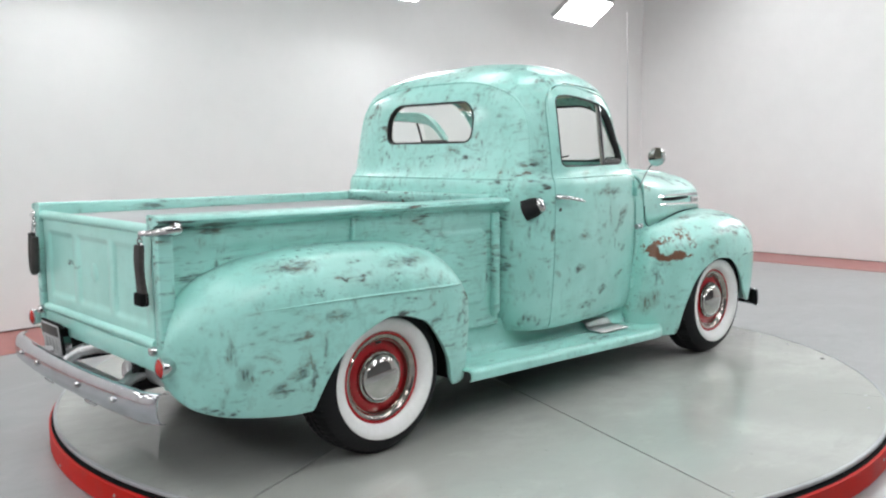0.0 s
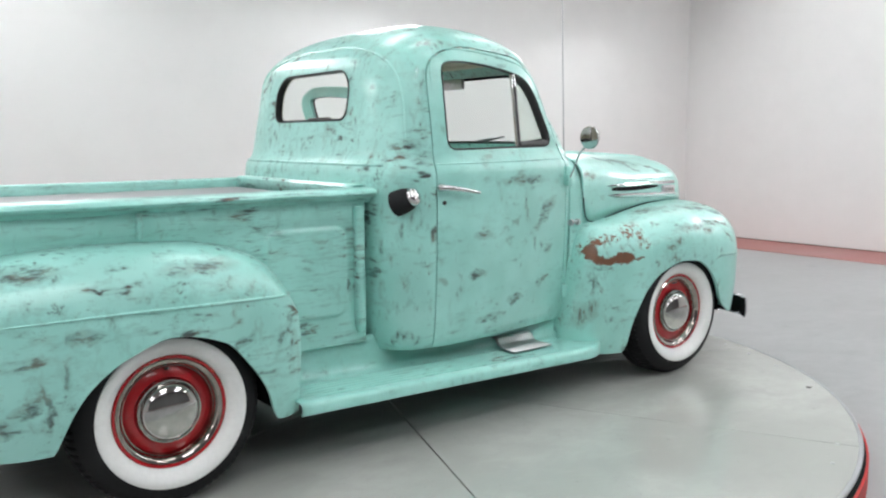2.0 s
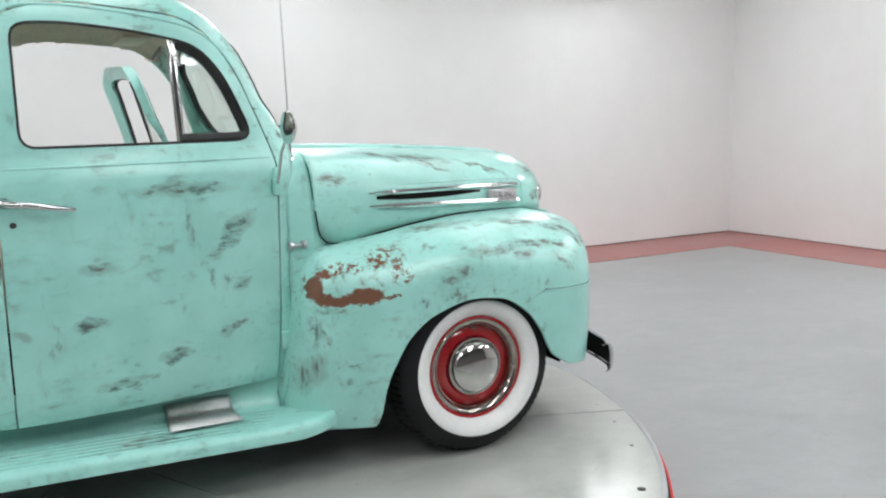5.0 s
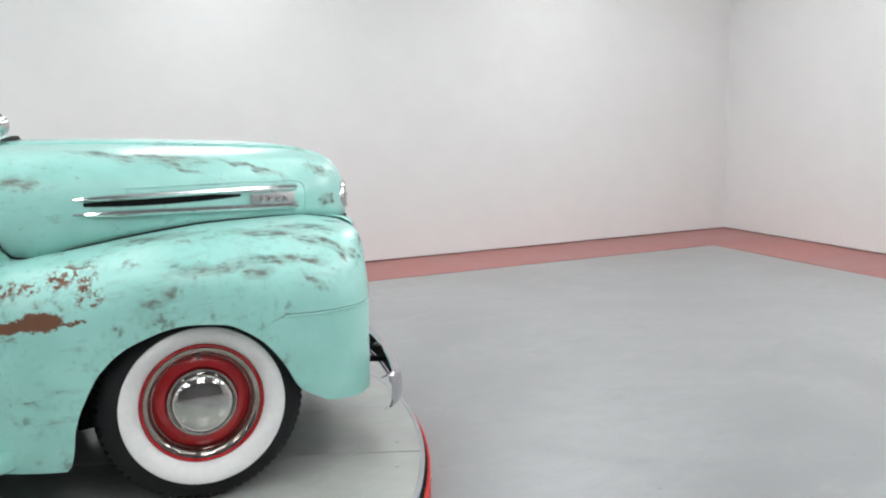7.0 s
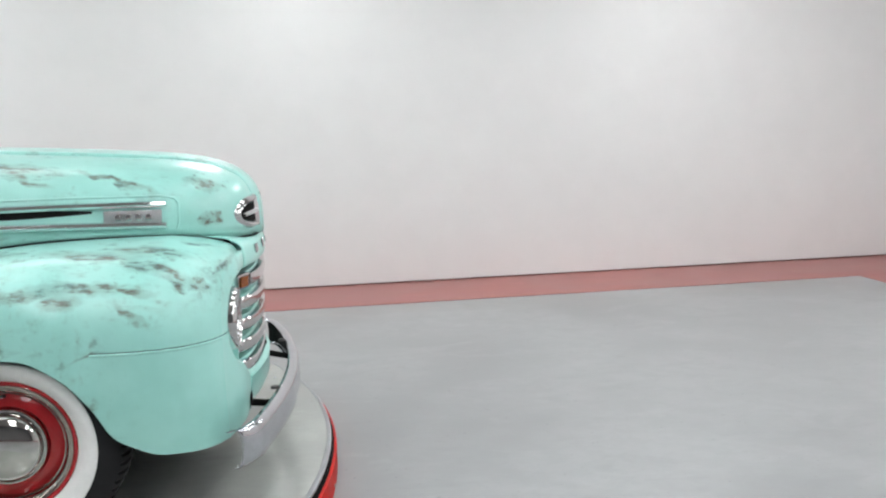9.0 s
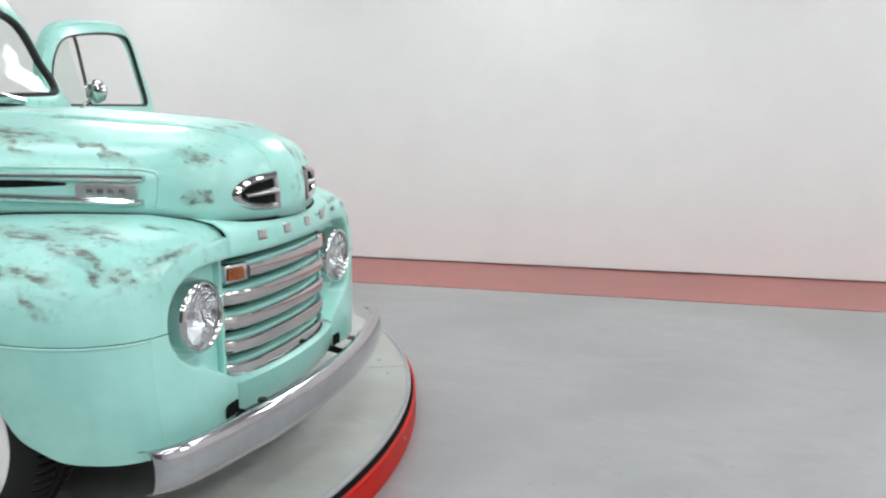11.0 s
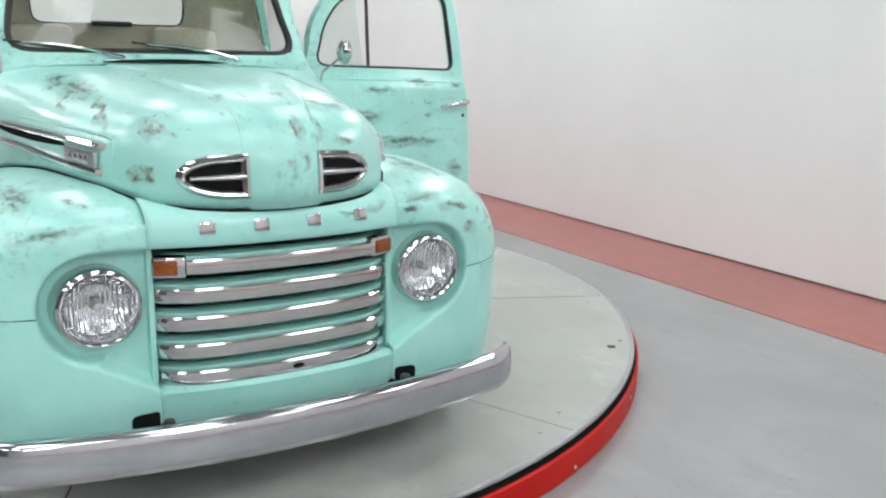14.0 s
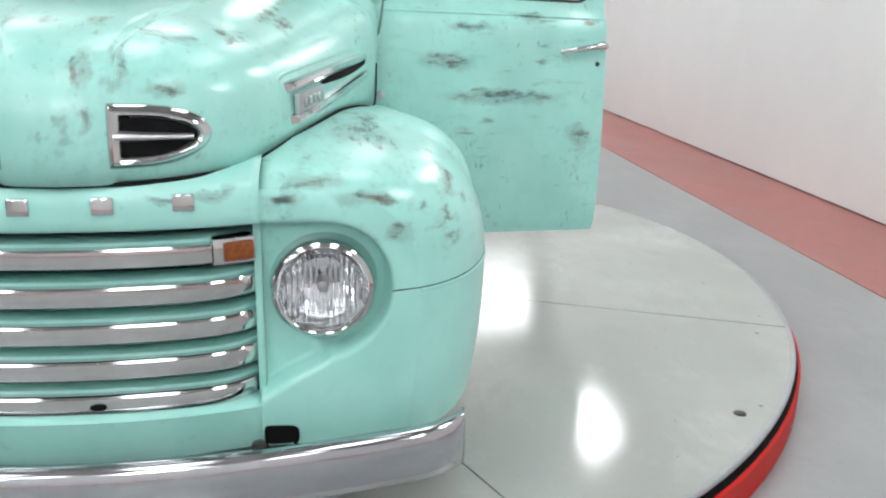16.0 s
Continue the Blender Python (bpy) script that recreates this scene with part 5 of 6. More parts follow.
# ---- nose panel with letters, grille, lower panel
def nose_x(y):
    return 2.200 - 0.30 * abs(y) ** 2 - 0.5 * abs(y) ** 4


sh, rows = Shape(), []
for i in range(41):
    y = -0.375 + 0.75 * i / 40
    x = nose_x(y)
    rows.append([(x - 0.20, y, 0.895 + 0.03 * (abs(y) / 0.37) ** 2), (x - 0.10, y, 0.898 + 0.024 * (abs(y) / 0.37) ** 2), (x - 0.05, y, 0.898 + 0.014 * (abs(y) / 0.37) ** 2), (x - 0.018, y, 0.893), (x - 0.004, y, 0.878), (x, y, 0.85), (x + 0.002, y, 0.825), (x, y, 0.806), (x - 0.006, y, 0.800), (x - 0.03, y, 0.799)])
sh.grid(rows)
nose = part("nose_panel", sh, PAINT_CLEAN, truck, "mint panel over the grille", smooth=50, thick=0.005)
for i, (y, z) in enumerate(((-0.222, 0.857), (-0.075, 0.857), (0.080, 0.858), (0.230, 0.860))):
    x = nose_x(y)
    b = Shape()
    b.box((-0.002, -0.021, -0.017), (0.006, 0.021, 0.017), 0.003)
    letter = part("letter_badge", b.moved(pose(x, y, z - 0.004, 0, -8, math.degrees(math.atan2(0.6 * y, 1)) * 1.0)), CHROME, nose, "small square chrome emblem")

sh, rows = Shape(), []
for i in range(41):
    y = -0.365 + 0.73 * i / 40
    x = nose_x(y) - 0.012
    rows.append([(x - 0.05, y, 0.400), (x - 0.004, y, 0.398), (x + 0.012, y, 0.388), (x + 0.008, y, 0.365), (x + 0.006, y, 0.31), (x - 0.006, y, 0.285), (x - 0.05, y, 0.275)])
sh.grid(rows)
part("lower_panel", sh, PAINT_CLEAN, truck, "mint valance below the grille", smooth=45, thick=0.005)
part("grille_backing", Shape().box((2.00, -0.40, 0.36), (2.03, 0.40, 0.83), 0.005), BLACK, truck)
for s in (-1, 1):
    part("grille_side", Shape().box((2.03, 0.355 if s > 0 else -0.372, 0.38), (2.11, 0.372 if s > 0 else -0.355, 0.81), 0.004), PAINT_CLEAN, truck)


def grille_x(y):
    f = abs(y) / 0.362
    return 2.195 - 0.040 * f ** 2 - 0.055 * f ** 8


for k, z in enumerate((0.742, 0.660, 0.578, 0.497, 0.417)):
    reach = 0.362 if k < 4 else 0.350
    bar = new("grille_bar")
    bar.parent = truck
    ys = [-reach + 2 * reach * i / 60 for i in range(61)]
    rows, back = [], []
    for y in ys:
        x = grille_x(y) - 0.012 * (k / 4)
        h = 0.021
        rows.append([(x - 0.028, y, z + h), (x - 0.004, y, z + h), (x, y, z + h - 0.004), (x + 0.002, y, z), (x, y, z - h + 0.004), (x - 0.004, y, z - h), (x - 0.028, y, z - h)])
        back.append([(x - 0.076, y, z + h + 0.013), (x - 0.045, y, z + h + 0.012), (x - 0.027, y, z + h + 0.007), (x - 0.027, y, z - h + 0.004), (x - 0.076, y, z - h + 0.004)])
    a = Shape()
    if k == 0:
        rows = [r for r, y in zip(rows, ys) if abs(y) < 0.285]
    a.grid(rows)
    a.face(rows[0])
    a.face(rows[-1], flip=True)
    part("chrome_face", a, CHROME, bar, "polished chrome grille bar", smooth=30)
    b = Shape()
    b.grid(back)
    b.face(back[0])
    b.face(back[-1], flip=True)
    part("painted_back", b, PAINT_CLEAN, bar, "mint painted bar backing", smooth=30)
    if k == 4:
        part("crank_hole", Shape().lathe([(0.0005, 0.0035), (0.017, 0.003), (0.018, 0.0)], (0, 0, 0), "x", 20).moved(Matrix.Translation((grille_x(0.0) - 0.0105, 0.03, z)) @ Matrix.Diagonal((1, 1, 0.42, 1))), BLACK, bar, "black crank hole")
for s in (-1, 1):
    lamp = new("parking_light")
    lamp.parent = truck
    ya, yb = 0.278, 0.360
    ang = 14
    m = pose(grille_x(0.32) - 0.004, -0.319, 0.742, 0, 0, -22)
    part("bezel", Shape().box((-0.05, -0.046, -0.030), (0.004, 0.046, 0.030), 0.008).moved(m).sided(s), CHROME, lamp, "chrome lamp bezel")
    part("lens", Shape().box((0.0, -0.040, -0.021), (0.012, 0.024, 0.021), 0.005).moved(m).sided(s), AMBER, lamp, "ribbed amber lens")

# headlights
for s in (-1, 1):
    hl = new("headlight")
    hl.parent = truck
    c = (2.118, -0.50, 0.645)
    ring_ = Shape().lathe([(0.122, -0.065), (0.116, -0.030), (0.112, -0.010), (0.112, 0.002), (0.107, 0.012), (0.099, 0.016), (0.093, 0.010), (0.090, 0.0)], c, "x", 64)
    part("trim_ring", ring_.sided(s), CHROME, hl, "chrome headlight ring")
    bowl = Shape().lathe([(0.090, 0.0), (0.080, -0.03), (0.055, -0.055), (0.02, -0.065), (0.0005, -0.066)], c, "x", 22)
    part("reflector", bowl.sided(s), REFLECTOR, hl, "faceted silver reflector bowl", smooth=0)
    prism, rows = Shape(), []
    for i in range(33):
        y = -0.060 + 0.12 * i / 32
        wave = 0.003 * math.cos(i * 1.57)
        rows.append([(c[0] - 0.012 + wave, c[1] + y, c[2] - 0.062 + 0.05 * j / 4) for j in range(5)])
    prism.grid(rows)
    part("flutes", prism.sided(s), LENS, hl, "fluted glass ribs", smooth=0)
    part("bulb", Shape().lathe([(0.0005, -0.01), (0.012, -0.013), (0.015, -0.03), (0.015, -0.06)], c, "x", 20).sided(s), STEEL, hl, "small bulb shield")
    dome = [(0.0005, 0.020)] + [(0.092 * math.sin(radians(90) * i / 10), 0.020 - 0.014 * (i / 10) ** 2) for i in range(1, 11)]
    g_ = part("lens", Shape().lathe(dome, c, "x", 48).sided(s), LENS, hl, "clear domed glass lens")
    g_.visible_shadow = False


# ---- bumpers
def bumper_bar(xc, y_half, z0, z1, bow, end_turn, sign):
    rows = []
    n = 60
    for i in range(n + 1):
        y = -y_half + 2 * y_half * i / n
        f = abs(y) / y_half
        x = xc - sign * (bow * f ** 2 + end_turn * max(0, (f - 0.88) / 0.12) ** 2)
        top, low = z1, z0
        hh = (top - low) / 2
        zc = (top + low) / 2
        prof = [(-0.040, 0.93), (-0.026, 1.0), (-0.014, 0.985), (-0.005, 0.91), (0.001, 0.76), (0.005, 0.52), (0.0075, 0.2), (0.008, -0.15), (0.006, -0.5), (0.001, -0.8), (-0.006, -0.95), (-0.014, -1.0), (-0.024, -0.98)]
        rows.append([(x + sign * a, y, zc + b * hh) for a, b in prof])
    sh = Shape()
    sh.grid(rows)
    for r in (rows[0], rows[-1]):
        tail = [(p[0] - sign * 0.012, p[1], p[2]) for p in r[::-1]]
        sh.grid([[(p[0], p[1], p[2]) for p in r], tail[::-1]])
    return sh


def bumper_back(xc, y_half, z0, z1, bow, end_turn, sign):
    rows = []
    for i in range(61):
        y = (-1 + 2 * i / 60) * (y_half - 0.004)
        f = abs(y) / y_half
        x = xc - sign * (bow * f ** 2 + end_turn * max(0, (f - 0.88) / 0.12) ** 2)
        rows.append([(x - sign * 0.006, y, z0 + 0.010), (x - sign * 0.003, y, (z0 + z1) / 2), (x - sign * 0.006, y, z1 - 0.010)])
    sh = Shape()
    sh.grid(rows)
    return sh


front_bumper = new("front_bumper")
front_bumper.parent = truck
part("bar", bumper_bar(2.312, 0.815, 0.215, 0.343, 0.125, 0.035, 1), BUMPER_METAL, front_bumper, "plain satin chrome bumper bar", smooth=60, thick=0.004)
part("inner_face", bumper_back(2.312, 0.815, 0.215, 0.343, 0.125, 0.035, 1), BLACK, front_bumper, "blackened inside of the bumper", smooth=60, thick=0.002)
rear_bumper = new("rear_bumper")
rear_bumper.parent = truck
part("bar", bumper_bar(-2.585, 0.81, 0.364, 0.485, 0.045, 0.03, -1), BUMPER_METAL, rear_bumper, "plain satin chrome bumper bar", smooth=60, thick=0.004)
for y in (-0.55, -0.22, 0.30, 0.58):
    part("bolt", Shape().lathe([(0.0005, -0.014), (0.010, -0.012), (0.013, -0.004), (0.013, 0.004)], (-2.592 + 0.045 * (abs(y) / 0.81) ** 2, y, 0.425), "x", 16), CHROME, rear_bumper, "round chrome bolt")
for s in (-1, 1):
    part("bracket", Shape().tube([(2.05, 0.36 * s, 0.30), (2.16, 0.36 * s, 0.285), (2.275, 0.34 * s, 0.265)], 0.014, 8), BLACK, front_bumper)
    part("bolt", Shape().lathe([(0.0005, 0.012), (0.014, 0.010), (0.017, 0.0)], (2.235, 0.36 * s, 0.335), "z", 14), DARK_PLASTIC, front_bumper)
    part("bracket", Shape().tube([(-2.30, 0.36 * s, 0.46), (-2.42, 0.40 * s, 0.455), (-2.555, 0.50 * s, 0.44)], 0.020, 8), STEEL, rear_bumper)
    part("foot", Shape().box((-2.56, 0.25 * s - 0.05, 0.340), (-2.50, 0.25 * s + 0.05, 0.366), 0.006), STEEL, rear_bumper)

# ---- rear fenders
R_TOP = curve([-2.438, -2.425, -2.40, -2.35, -2.25, -2.0, -1.7, -1.36, -1.2, -1.09, -1.02, -0.97, -0.945, -0.93], [0.56, 0.66, 0.74, 0.82, 0.895, 0.962, 0.982, 0.972, 0.95, 0.915, 0.865, 0.79, 0.72, 0.62])
R_OUT = curve([-2.438, -2.42, -2.38, -2.3, -2.2, -2.0, -1.7, -1.3, -1.05, -0.97, -0.93], [0.69, 0.745, 0.80, 0.862, 0.90, 0.93, 0.94, 0.94, 0.925, 0.905, 0.885])
R_LOW = curve([-2.438, -2.41, -2.35, -2.25, -2.1, -1.92, -1.87, -1.84, -1.80, -1.74, -1.62, -1.45, -1.27, -1.16, -1.08, -1.05, -1.03, -0.99, -0.93], [0.52, 0.45, 0.39, 0.352, 0.325, 0.305, 0.305, 0.36, 0.44, 0.52, 0.605, 0.66, 0.615, 0.50, 0.37, 0.28, 0.256, 0.252, 0.262])


def rear_section(x, nq=24, ns=18):
    return fender_section(x, R_TOP(x), R_OUT(x), 0.672, R_LOW(x), 2.6, nq, ns, 0.66, 0.045)


def rear_fender_y(x, z):
    pts = rear_section(x, 40, 20)
    return float(np.interp(z, [q[1] for q in pts][::-1], [q[0] for q in pts][::-1]))


def rear_fender(s):
    xs = sorted(set([-2.438 + 0.118 * (1 - math.cos(radians(90) * i / 16)) for i in range(17)] + [-2.32 + 0.0125 * i for i in range(1, 106)] + [-0.995 + 0.065 * math.sin(radians(90) * i / 12) for i in range(13)]))
    rows = []
    for x in xs:
        row = []
        for y, z in rear_section(x):
            row.append((x, -y, z))
        rows.append(row)
    sh = Shape()
    sh.grid(rows)
    lip = [[r[-1], (r[-1][0], r[-1][1] + 0.012, r[-1][2] - 0.004), (r[-1][0], r[-1][1] + 0.03, r[-1][2] + 0.012)] for r in rows]
    sh.grid(lip)
    endrow = rows[-1]
    sh.grid([endrow, [(x - 0.012, y + 0.03 if y < -0.70 else y, z) for x, y, z in endrow]])
    fender = part("rear_fender", sh.sided(s), PAINT_REAR, truck, "bulging mint rear fender with worn streaks", smooth=55, thick=0.006)
    line_pts = []
    for i in range(41):
        x = -0.945 - 1.16 * i / 40
        z = 0.752 + 0.03 * (i / 40) - 0.02 * (i / 40) ** 3
        line_pts.append((x, -rear_fender_y(x, z) - 0.003 * (1 - (i / 40) ** 4), z))
    part("bead", Shape().tube(line_pts, [0.006 * (1 - 0.8 * (i / 40) ** 3) for i in range(41)], 8).sided(s), PAINT_REAR, fender, "pressed fender bead")
    well = []
    for i in range(25):
        a = math.pi * i / 24
        x, z = -HUB_X + 0.43 * math.cos(a), HUB_Z - 0.06 + 0.36 * math.sin(a)
        well.append([(x, -0.55, z), (x, -0.84, z)])
    well.append([(-HUB_X - 0.435, -0.55, 0.30), (-HUB_X - 0.435, -0.84, 0.30)])
    well.insert(0, [(-HUB_X + 0.435, -0.55, 0.27), (-HUB_X + 0.435, -0.84, 0.27)])
    w = Shape()
    w.grid(well)
    w.face([r[0] for r in well])
    part("wheel_well", w.sided(s), BLACK, fender, "black wheel well")


rear_fender(-1)
rear_fender(1)

# ---- cargo bed
def bed_side(s):
    b = new("bed_side")
    b.parent = truck
    rows = []
    n = 240
    for i in range(n + 1):
        x = -2.40 + 1.90 * i / n
        row = []
        for j in range(101):
            z = 0.450 + (1.085 - 0.450) * j / 100
            dx, dz = 0.07 - min(x + 0.985, -0.585 - x), 0.07 - min(z - 0.575, 0.985 - z)
            inside = 0.07 - (math.hypot(dx, dz) if dx > 0 and dz > 0 else max(dx, dz))
            press = 0.010 / (1 + math.exp(-max(-60, min(60, (inside - 0.010) / 0.003))))
            upper = 0.010 / (1 + math.exp(-(z - 1.005) / 0.008))
            row.append((x, -0.668 - press - upper, z))
        rows.append(row)
    sh = Shape()
    sh.grid(rows)
    part("side_panel", sh.sided(s), PAINT_BED, b, "pressed mint bed side panel", smooth=60, thick=0.025)
    prof = [(-0.640, 1.040), (-0.628, 1.045), (-0.625, 1.118), (-0.632, 1.126), (-0.648, 1.129), (-0.705, 1.125), (-0.732, 1.117), (-0.737, 1.106), (-0.731, 1.096), (-0.712, 1.090), (-0.69, 1.084), (-0.672, 1.062)]
    rows = []
    for i in range(31):
        x = -2.435 + 1.965 * i / 30
        rows.append([(x, y, z + 0.012 * (1 - i / 30) ** 2 + 0.012) for y, z in prof])
    sh = Shape()
    sh.grid(rows)
    sh.face(rows[0], flip=True)
    sh.face(rows[-1])
    part("top_rail", sh.sided(s), PAINT_BED, b, "rolled mint top rail", smooth=50)
    part("front_stake", Shape().tube([(-0.535, -0.672, 0.50), (-0.535, -0.684, 0.53), (-0.535, -0.686, 1.06)], [0.010, 0.025, 0.025], 14).sided(s), PAINT_BED, b)
    part("rear_post", Shape().box((-2.435, -0.715, 0.56), (-2.365, -0.655, 1.10), 0.016).sided(s), PAINT_BED, b)
    for x in (-1.48,):
        part("rib", Shape().tube([(x, -0.676, 0.99), (x, -0.682, 1.01), (x, -0.690, 1.085)], 0.012, 10).sided(s), PAINT_BED, b)
    return b


bed_side(-1)
bed_side(1)

sh, rows = Shape(), []
for i in range(91):
    y = -0.628 + 1.256 * i / 90
    row = []
    for j in range(41):
        z = 0.625 + (1.085 - 0.625) * j / 40
        press = 0.0
        for lo, hi in ((-0.56, -0.235), (-0.18, 0.18), (0.235, 0.56)):
            inside = min(y - lo, hi - y, z - 0.70, 1.015 - z)
            press = max(press, 0.008 / (1 + math.exp(-(inside - 0.006) / 0.0025)))
        row.append((-2.418 + press, y, z))
    rows.append(row)
sh.grid(rows)
tailgate = new("tailgate")
tailgate.parent = truck
part("panel", sh, PAINT_CLEAN, tailgate, "mint tailgate with three pressed panels", smooth=60, thick=0.02)
part("top_roll", Shape().tube([(-2.412, -0.63, 1.092), (-2.412, 0.63, 1.092)], 0.022, 16), PAINT_CLEAN, tailgate)
part("bottom_roll", Shape().tube([(-2.415, -0.63, 0.632), (-2.415, 0.63, 0.632)], 0.022, 16), PAINT_CLEAN, tailgate)
part("emblem", Shape().lathe([(0.0005, -0.004), (0.035, -0.003), (0.045, 0.0)], (-2.4115, 0.0, 0.86), "x", 18), PAINT_CLEAN, tailgate, "faint painted-over emblem")
part("rear_sill", Shape().box((-2.425, -0.66, 0.515), (-2.36, 0.66, 0.61), 0.016), PAINT_CLEAN, truck, "mint rear cross sill")
part("bed_front", Shape().box((-0.52, -0.65, 0.44), (-0.495, 0.65, 1.11), 0.006), PAINT_BED, truck, "mint bed headboard")
rows = []
for i in range(21):
    y = -0.63 + 1.26 * i / 20
    rows.append([(-0.535, y, 1.085), (-0.535, y, 1.140), (-0.525, y, 1.150), (-0.480, y, 1.150), (-0.472, y, 1.140), (-0.472, y, 1.10)])
sh = Shape()
sh.grid(rows)
part("headboard_rail", sh, PAINT_BED, truck, smooth=30, thick=0.004)
part("tonneau_cover", Shape().box((-2.395, -0.635, 1.078), (-0.54, 0.635, 1.090), 0.005), TONNEAU, truck, "flat grey vinyl bed cover")

# tailgate chains in leather sleeves
for s in (-1, 1):
    ch = new("tailgate_chain")
    ch.parent = truck
    y0 = 0.62 * s
    hook = Shape().tube([(-2.375, 0.745 * s, 1.098), (-2.41, 0.748 * s, 1.094), (-2.44, 0.715 * s, 1.088), (-2.455, 0.66 * s, 1.082), (-2.458, 0.625 * s, 1.080)], [0.020, 0.018, 0.013, 0.011, 0.011], 10)
    part("latch_pin", hook, CHROME, ch, "chrome latch pin")
    part("pin_collar", Shape().lathe([(0.0005, -0.03), (0.026, -0.028), (0.028, 0.0), (0.022, 0.02)], (-2.37, 0.735 * s, 1.098), "x", 18), CHROME, ch)
    for i in range(3):
        z = 1.072 - 0.021 * i
        loop = [(-2.462 + (0.009 * math.cos(t) if i % 2 else 0), y0 + (0 if i % 2 else 0.009 * math.cos(t)), z + 0.015 * math.sin(t)) for t in [2 * math.pi * k / 10 for k in range(11)]]
        part("chain_link", Shape().tube(loop, 0.0032, 6, caps=False), CHROME, ch)
    if s < 0:
        rows = []
        for i in range(13):
            f = i / 12
            z = 1.035 - 0.235 * f
            w = 0.032 + 0.003 * math.sin(9 * f) + 0.004 * f
            x = -2.462 - 0.004 * math.sin(5 * f)
            rows.append([(x - 0.014, y0 - w * 0.7, z), (x - 0.017, y0, z + 0.002 * math.sin(20 * f)), (x - 0.014, y0 + w * 0.7, z), (x - 0.002, y0 + w, z), (x + 0.008, y0 + w * 0.7, z), (x + 0.010, y0, z), (x + 0.008, y0 - w * 0.7, z), (x - 0.002, y0 - w, z)])
        strap = Shape()
        strap.grid(rows, close_v=True)
        strap.face(rows[0])
        strap.face(rows[-1], flip=True)
        part("sleeve", strap, LEATHER, ch, "worn black leather chain sleeve")
        part("sleeve_end", Shape().box((-2.485, y0 - 0.036, 0.795), (-2.448, y0 + 0.036, 0.848), 0.008), BLACK, ch, "black sleeve end")
    else:
        sleeve = [(-2.465, y0, 0.985), (-2.467, y0, 0.92), (-2.468, y0 + 0.005, 0.85), (-2.466, y0 + 0.02, 0.815), (-2.460, y0 + 0.05, 0.805), (-2.456, y0 + 0.072, 0.83), (-2.455, y0 + 0.078, 0.90), (-2.455, y0 + 0.076, 1.00)]
        part("sleeve", Shape().tube(sleeve, [0.018, 0.021, 0.020, 0.021, 0.019, 0.021, 0.021, 0.017], 12), LEATHER, ch, "black leather chain sleeve")
        part("chain_link", Shape().tube([(-2.455, y0 + 0.076, 0.99), (-2.45, y0 + 0.070, 1.05), (-2.44, y0 + 0.07, 1.085)], 0.005, 6), CHROME, ch)
    part("hinge_pin", Shape().lathe([(0.0005, -0.02), (0.016, -0.018), (0.020, -0.006), (0.020, 0.02)], (-2.44, 0.655 * s, 0.615), "x", 16), CHROME, ch, "chrome tailgate hinge pin")
    tl = new("tail_light")
    tl.parent = truck
    c = (-2.46, 0.745 * s, 0.565)
    part("housing", Shape().lathe([(0.0005, 0.07), (0.02, 0.065), (0.038, 0.03), (0.042, 0.0), (0.036, -0.004)], c, "x", 28), CHROME, tl, "chrome lamp shell")
    part("lens", Shape().lathe([(0.0005, -0.014), (0.02, -0.012), (0.034, -0.005), (0.037, 0.0)], c, "x", 28), TAIL_RED, tl, "round red lens")
    part("bracket", Shape().tube([(-2.40, 0.745 * s, 0.55), (-2.39, 0.70 * s, 0.54), (-2.38, 0.66 * s, 0.54)], 0.012, 8), STEEL, tl)

plate = new("number_plate")
plate.parent = truck
m = pose(-2.47, 0.43, 0.505, 0, -6, 0)
part("plate", Shape().box((-0.006, -0.115, -0.075), (0.0, 0.115, 0.075), 0.004).moved(m), PLATE_WHITE, plate, "pale number plate")
part("top_band", Shape().box((-0.009, -0.11, 0.02), (-0.006, 0.11, 0.07), 0.001).moved(m), DARK_PLASTIC, plate, "dark band on the plate")
for i in range(4):
    part("grey_bar", Shape().box((-0.009, -0.085 + i * 0.045, -0.050), (-0.006, -0.060 + i * 0.045, 0.008), 0.001).moved(m), HOUSING, plate)
part("plate_holder", Shape().box((0.0, -0.125, -0.08), (0.012, 0.125, 0.085), 0.004).moved(m), BLACK, plate)
part("plate_arm", Shape().box((-2.46, 0.34, 0.52), (-2.37, 0.46, 0.56), 0.005), BLACK, plate)

part("muffler", Shape().tube([(-2.08, -0.10, 0.43), (-2.10, -0.10, 0.43), (-2.34, -0.16, 0.42), (-2.36, -0.16, 0.42)], [0.03, 0.06, 0.06, 0.03], 18), STEEL, truck, "dull steel muffler")
part("rear_pipe", Shape().tube([(-2.34, 0.02, 0.50), (-2.40, 0.06, 0.505), (-2.46, 0.10, 0.49), (-2.52, 0.12, 0.455), (-2.555, 0.12, 0.43)], 0.024, 12), STEEL, truck, "bent dull steel bar")
part("cross_muffler", Shape().tube([(-2.30, -0.56, 0.47), (-2.30, -0.54, 0.47), (-2.32, -0.24, 0.475), (-2.32, -0.22, 0.475)], [0.03, 0.062, 0.062, 0.03], 18), STEEL, truck, "dull steel muffler under the sill")
part("hitch_bar", Shape().box((-2.50, -0.32, 0.395), (-2.44, 0.32, 0.435), 0.008), STEEL, truck, "dull steel cross bar")
for s in (-1, 1):
    part("brace", Shape().tube([(-2.36, 0.30 * s, 0.47), (-2.47, 0.36 * s, 0.42), (-2.56, 0.44 * s, 0.42)], 0.018, 8), STEEL, truck, "dull steel bumper brace")

# ---- running boards
BOARD_END = 0.868


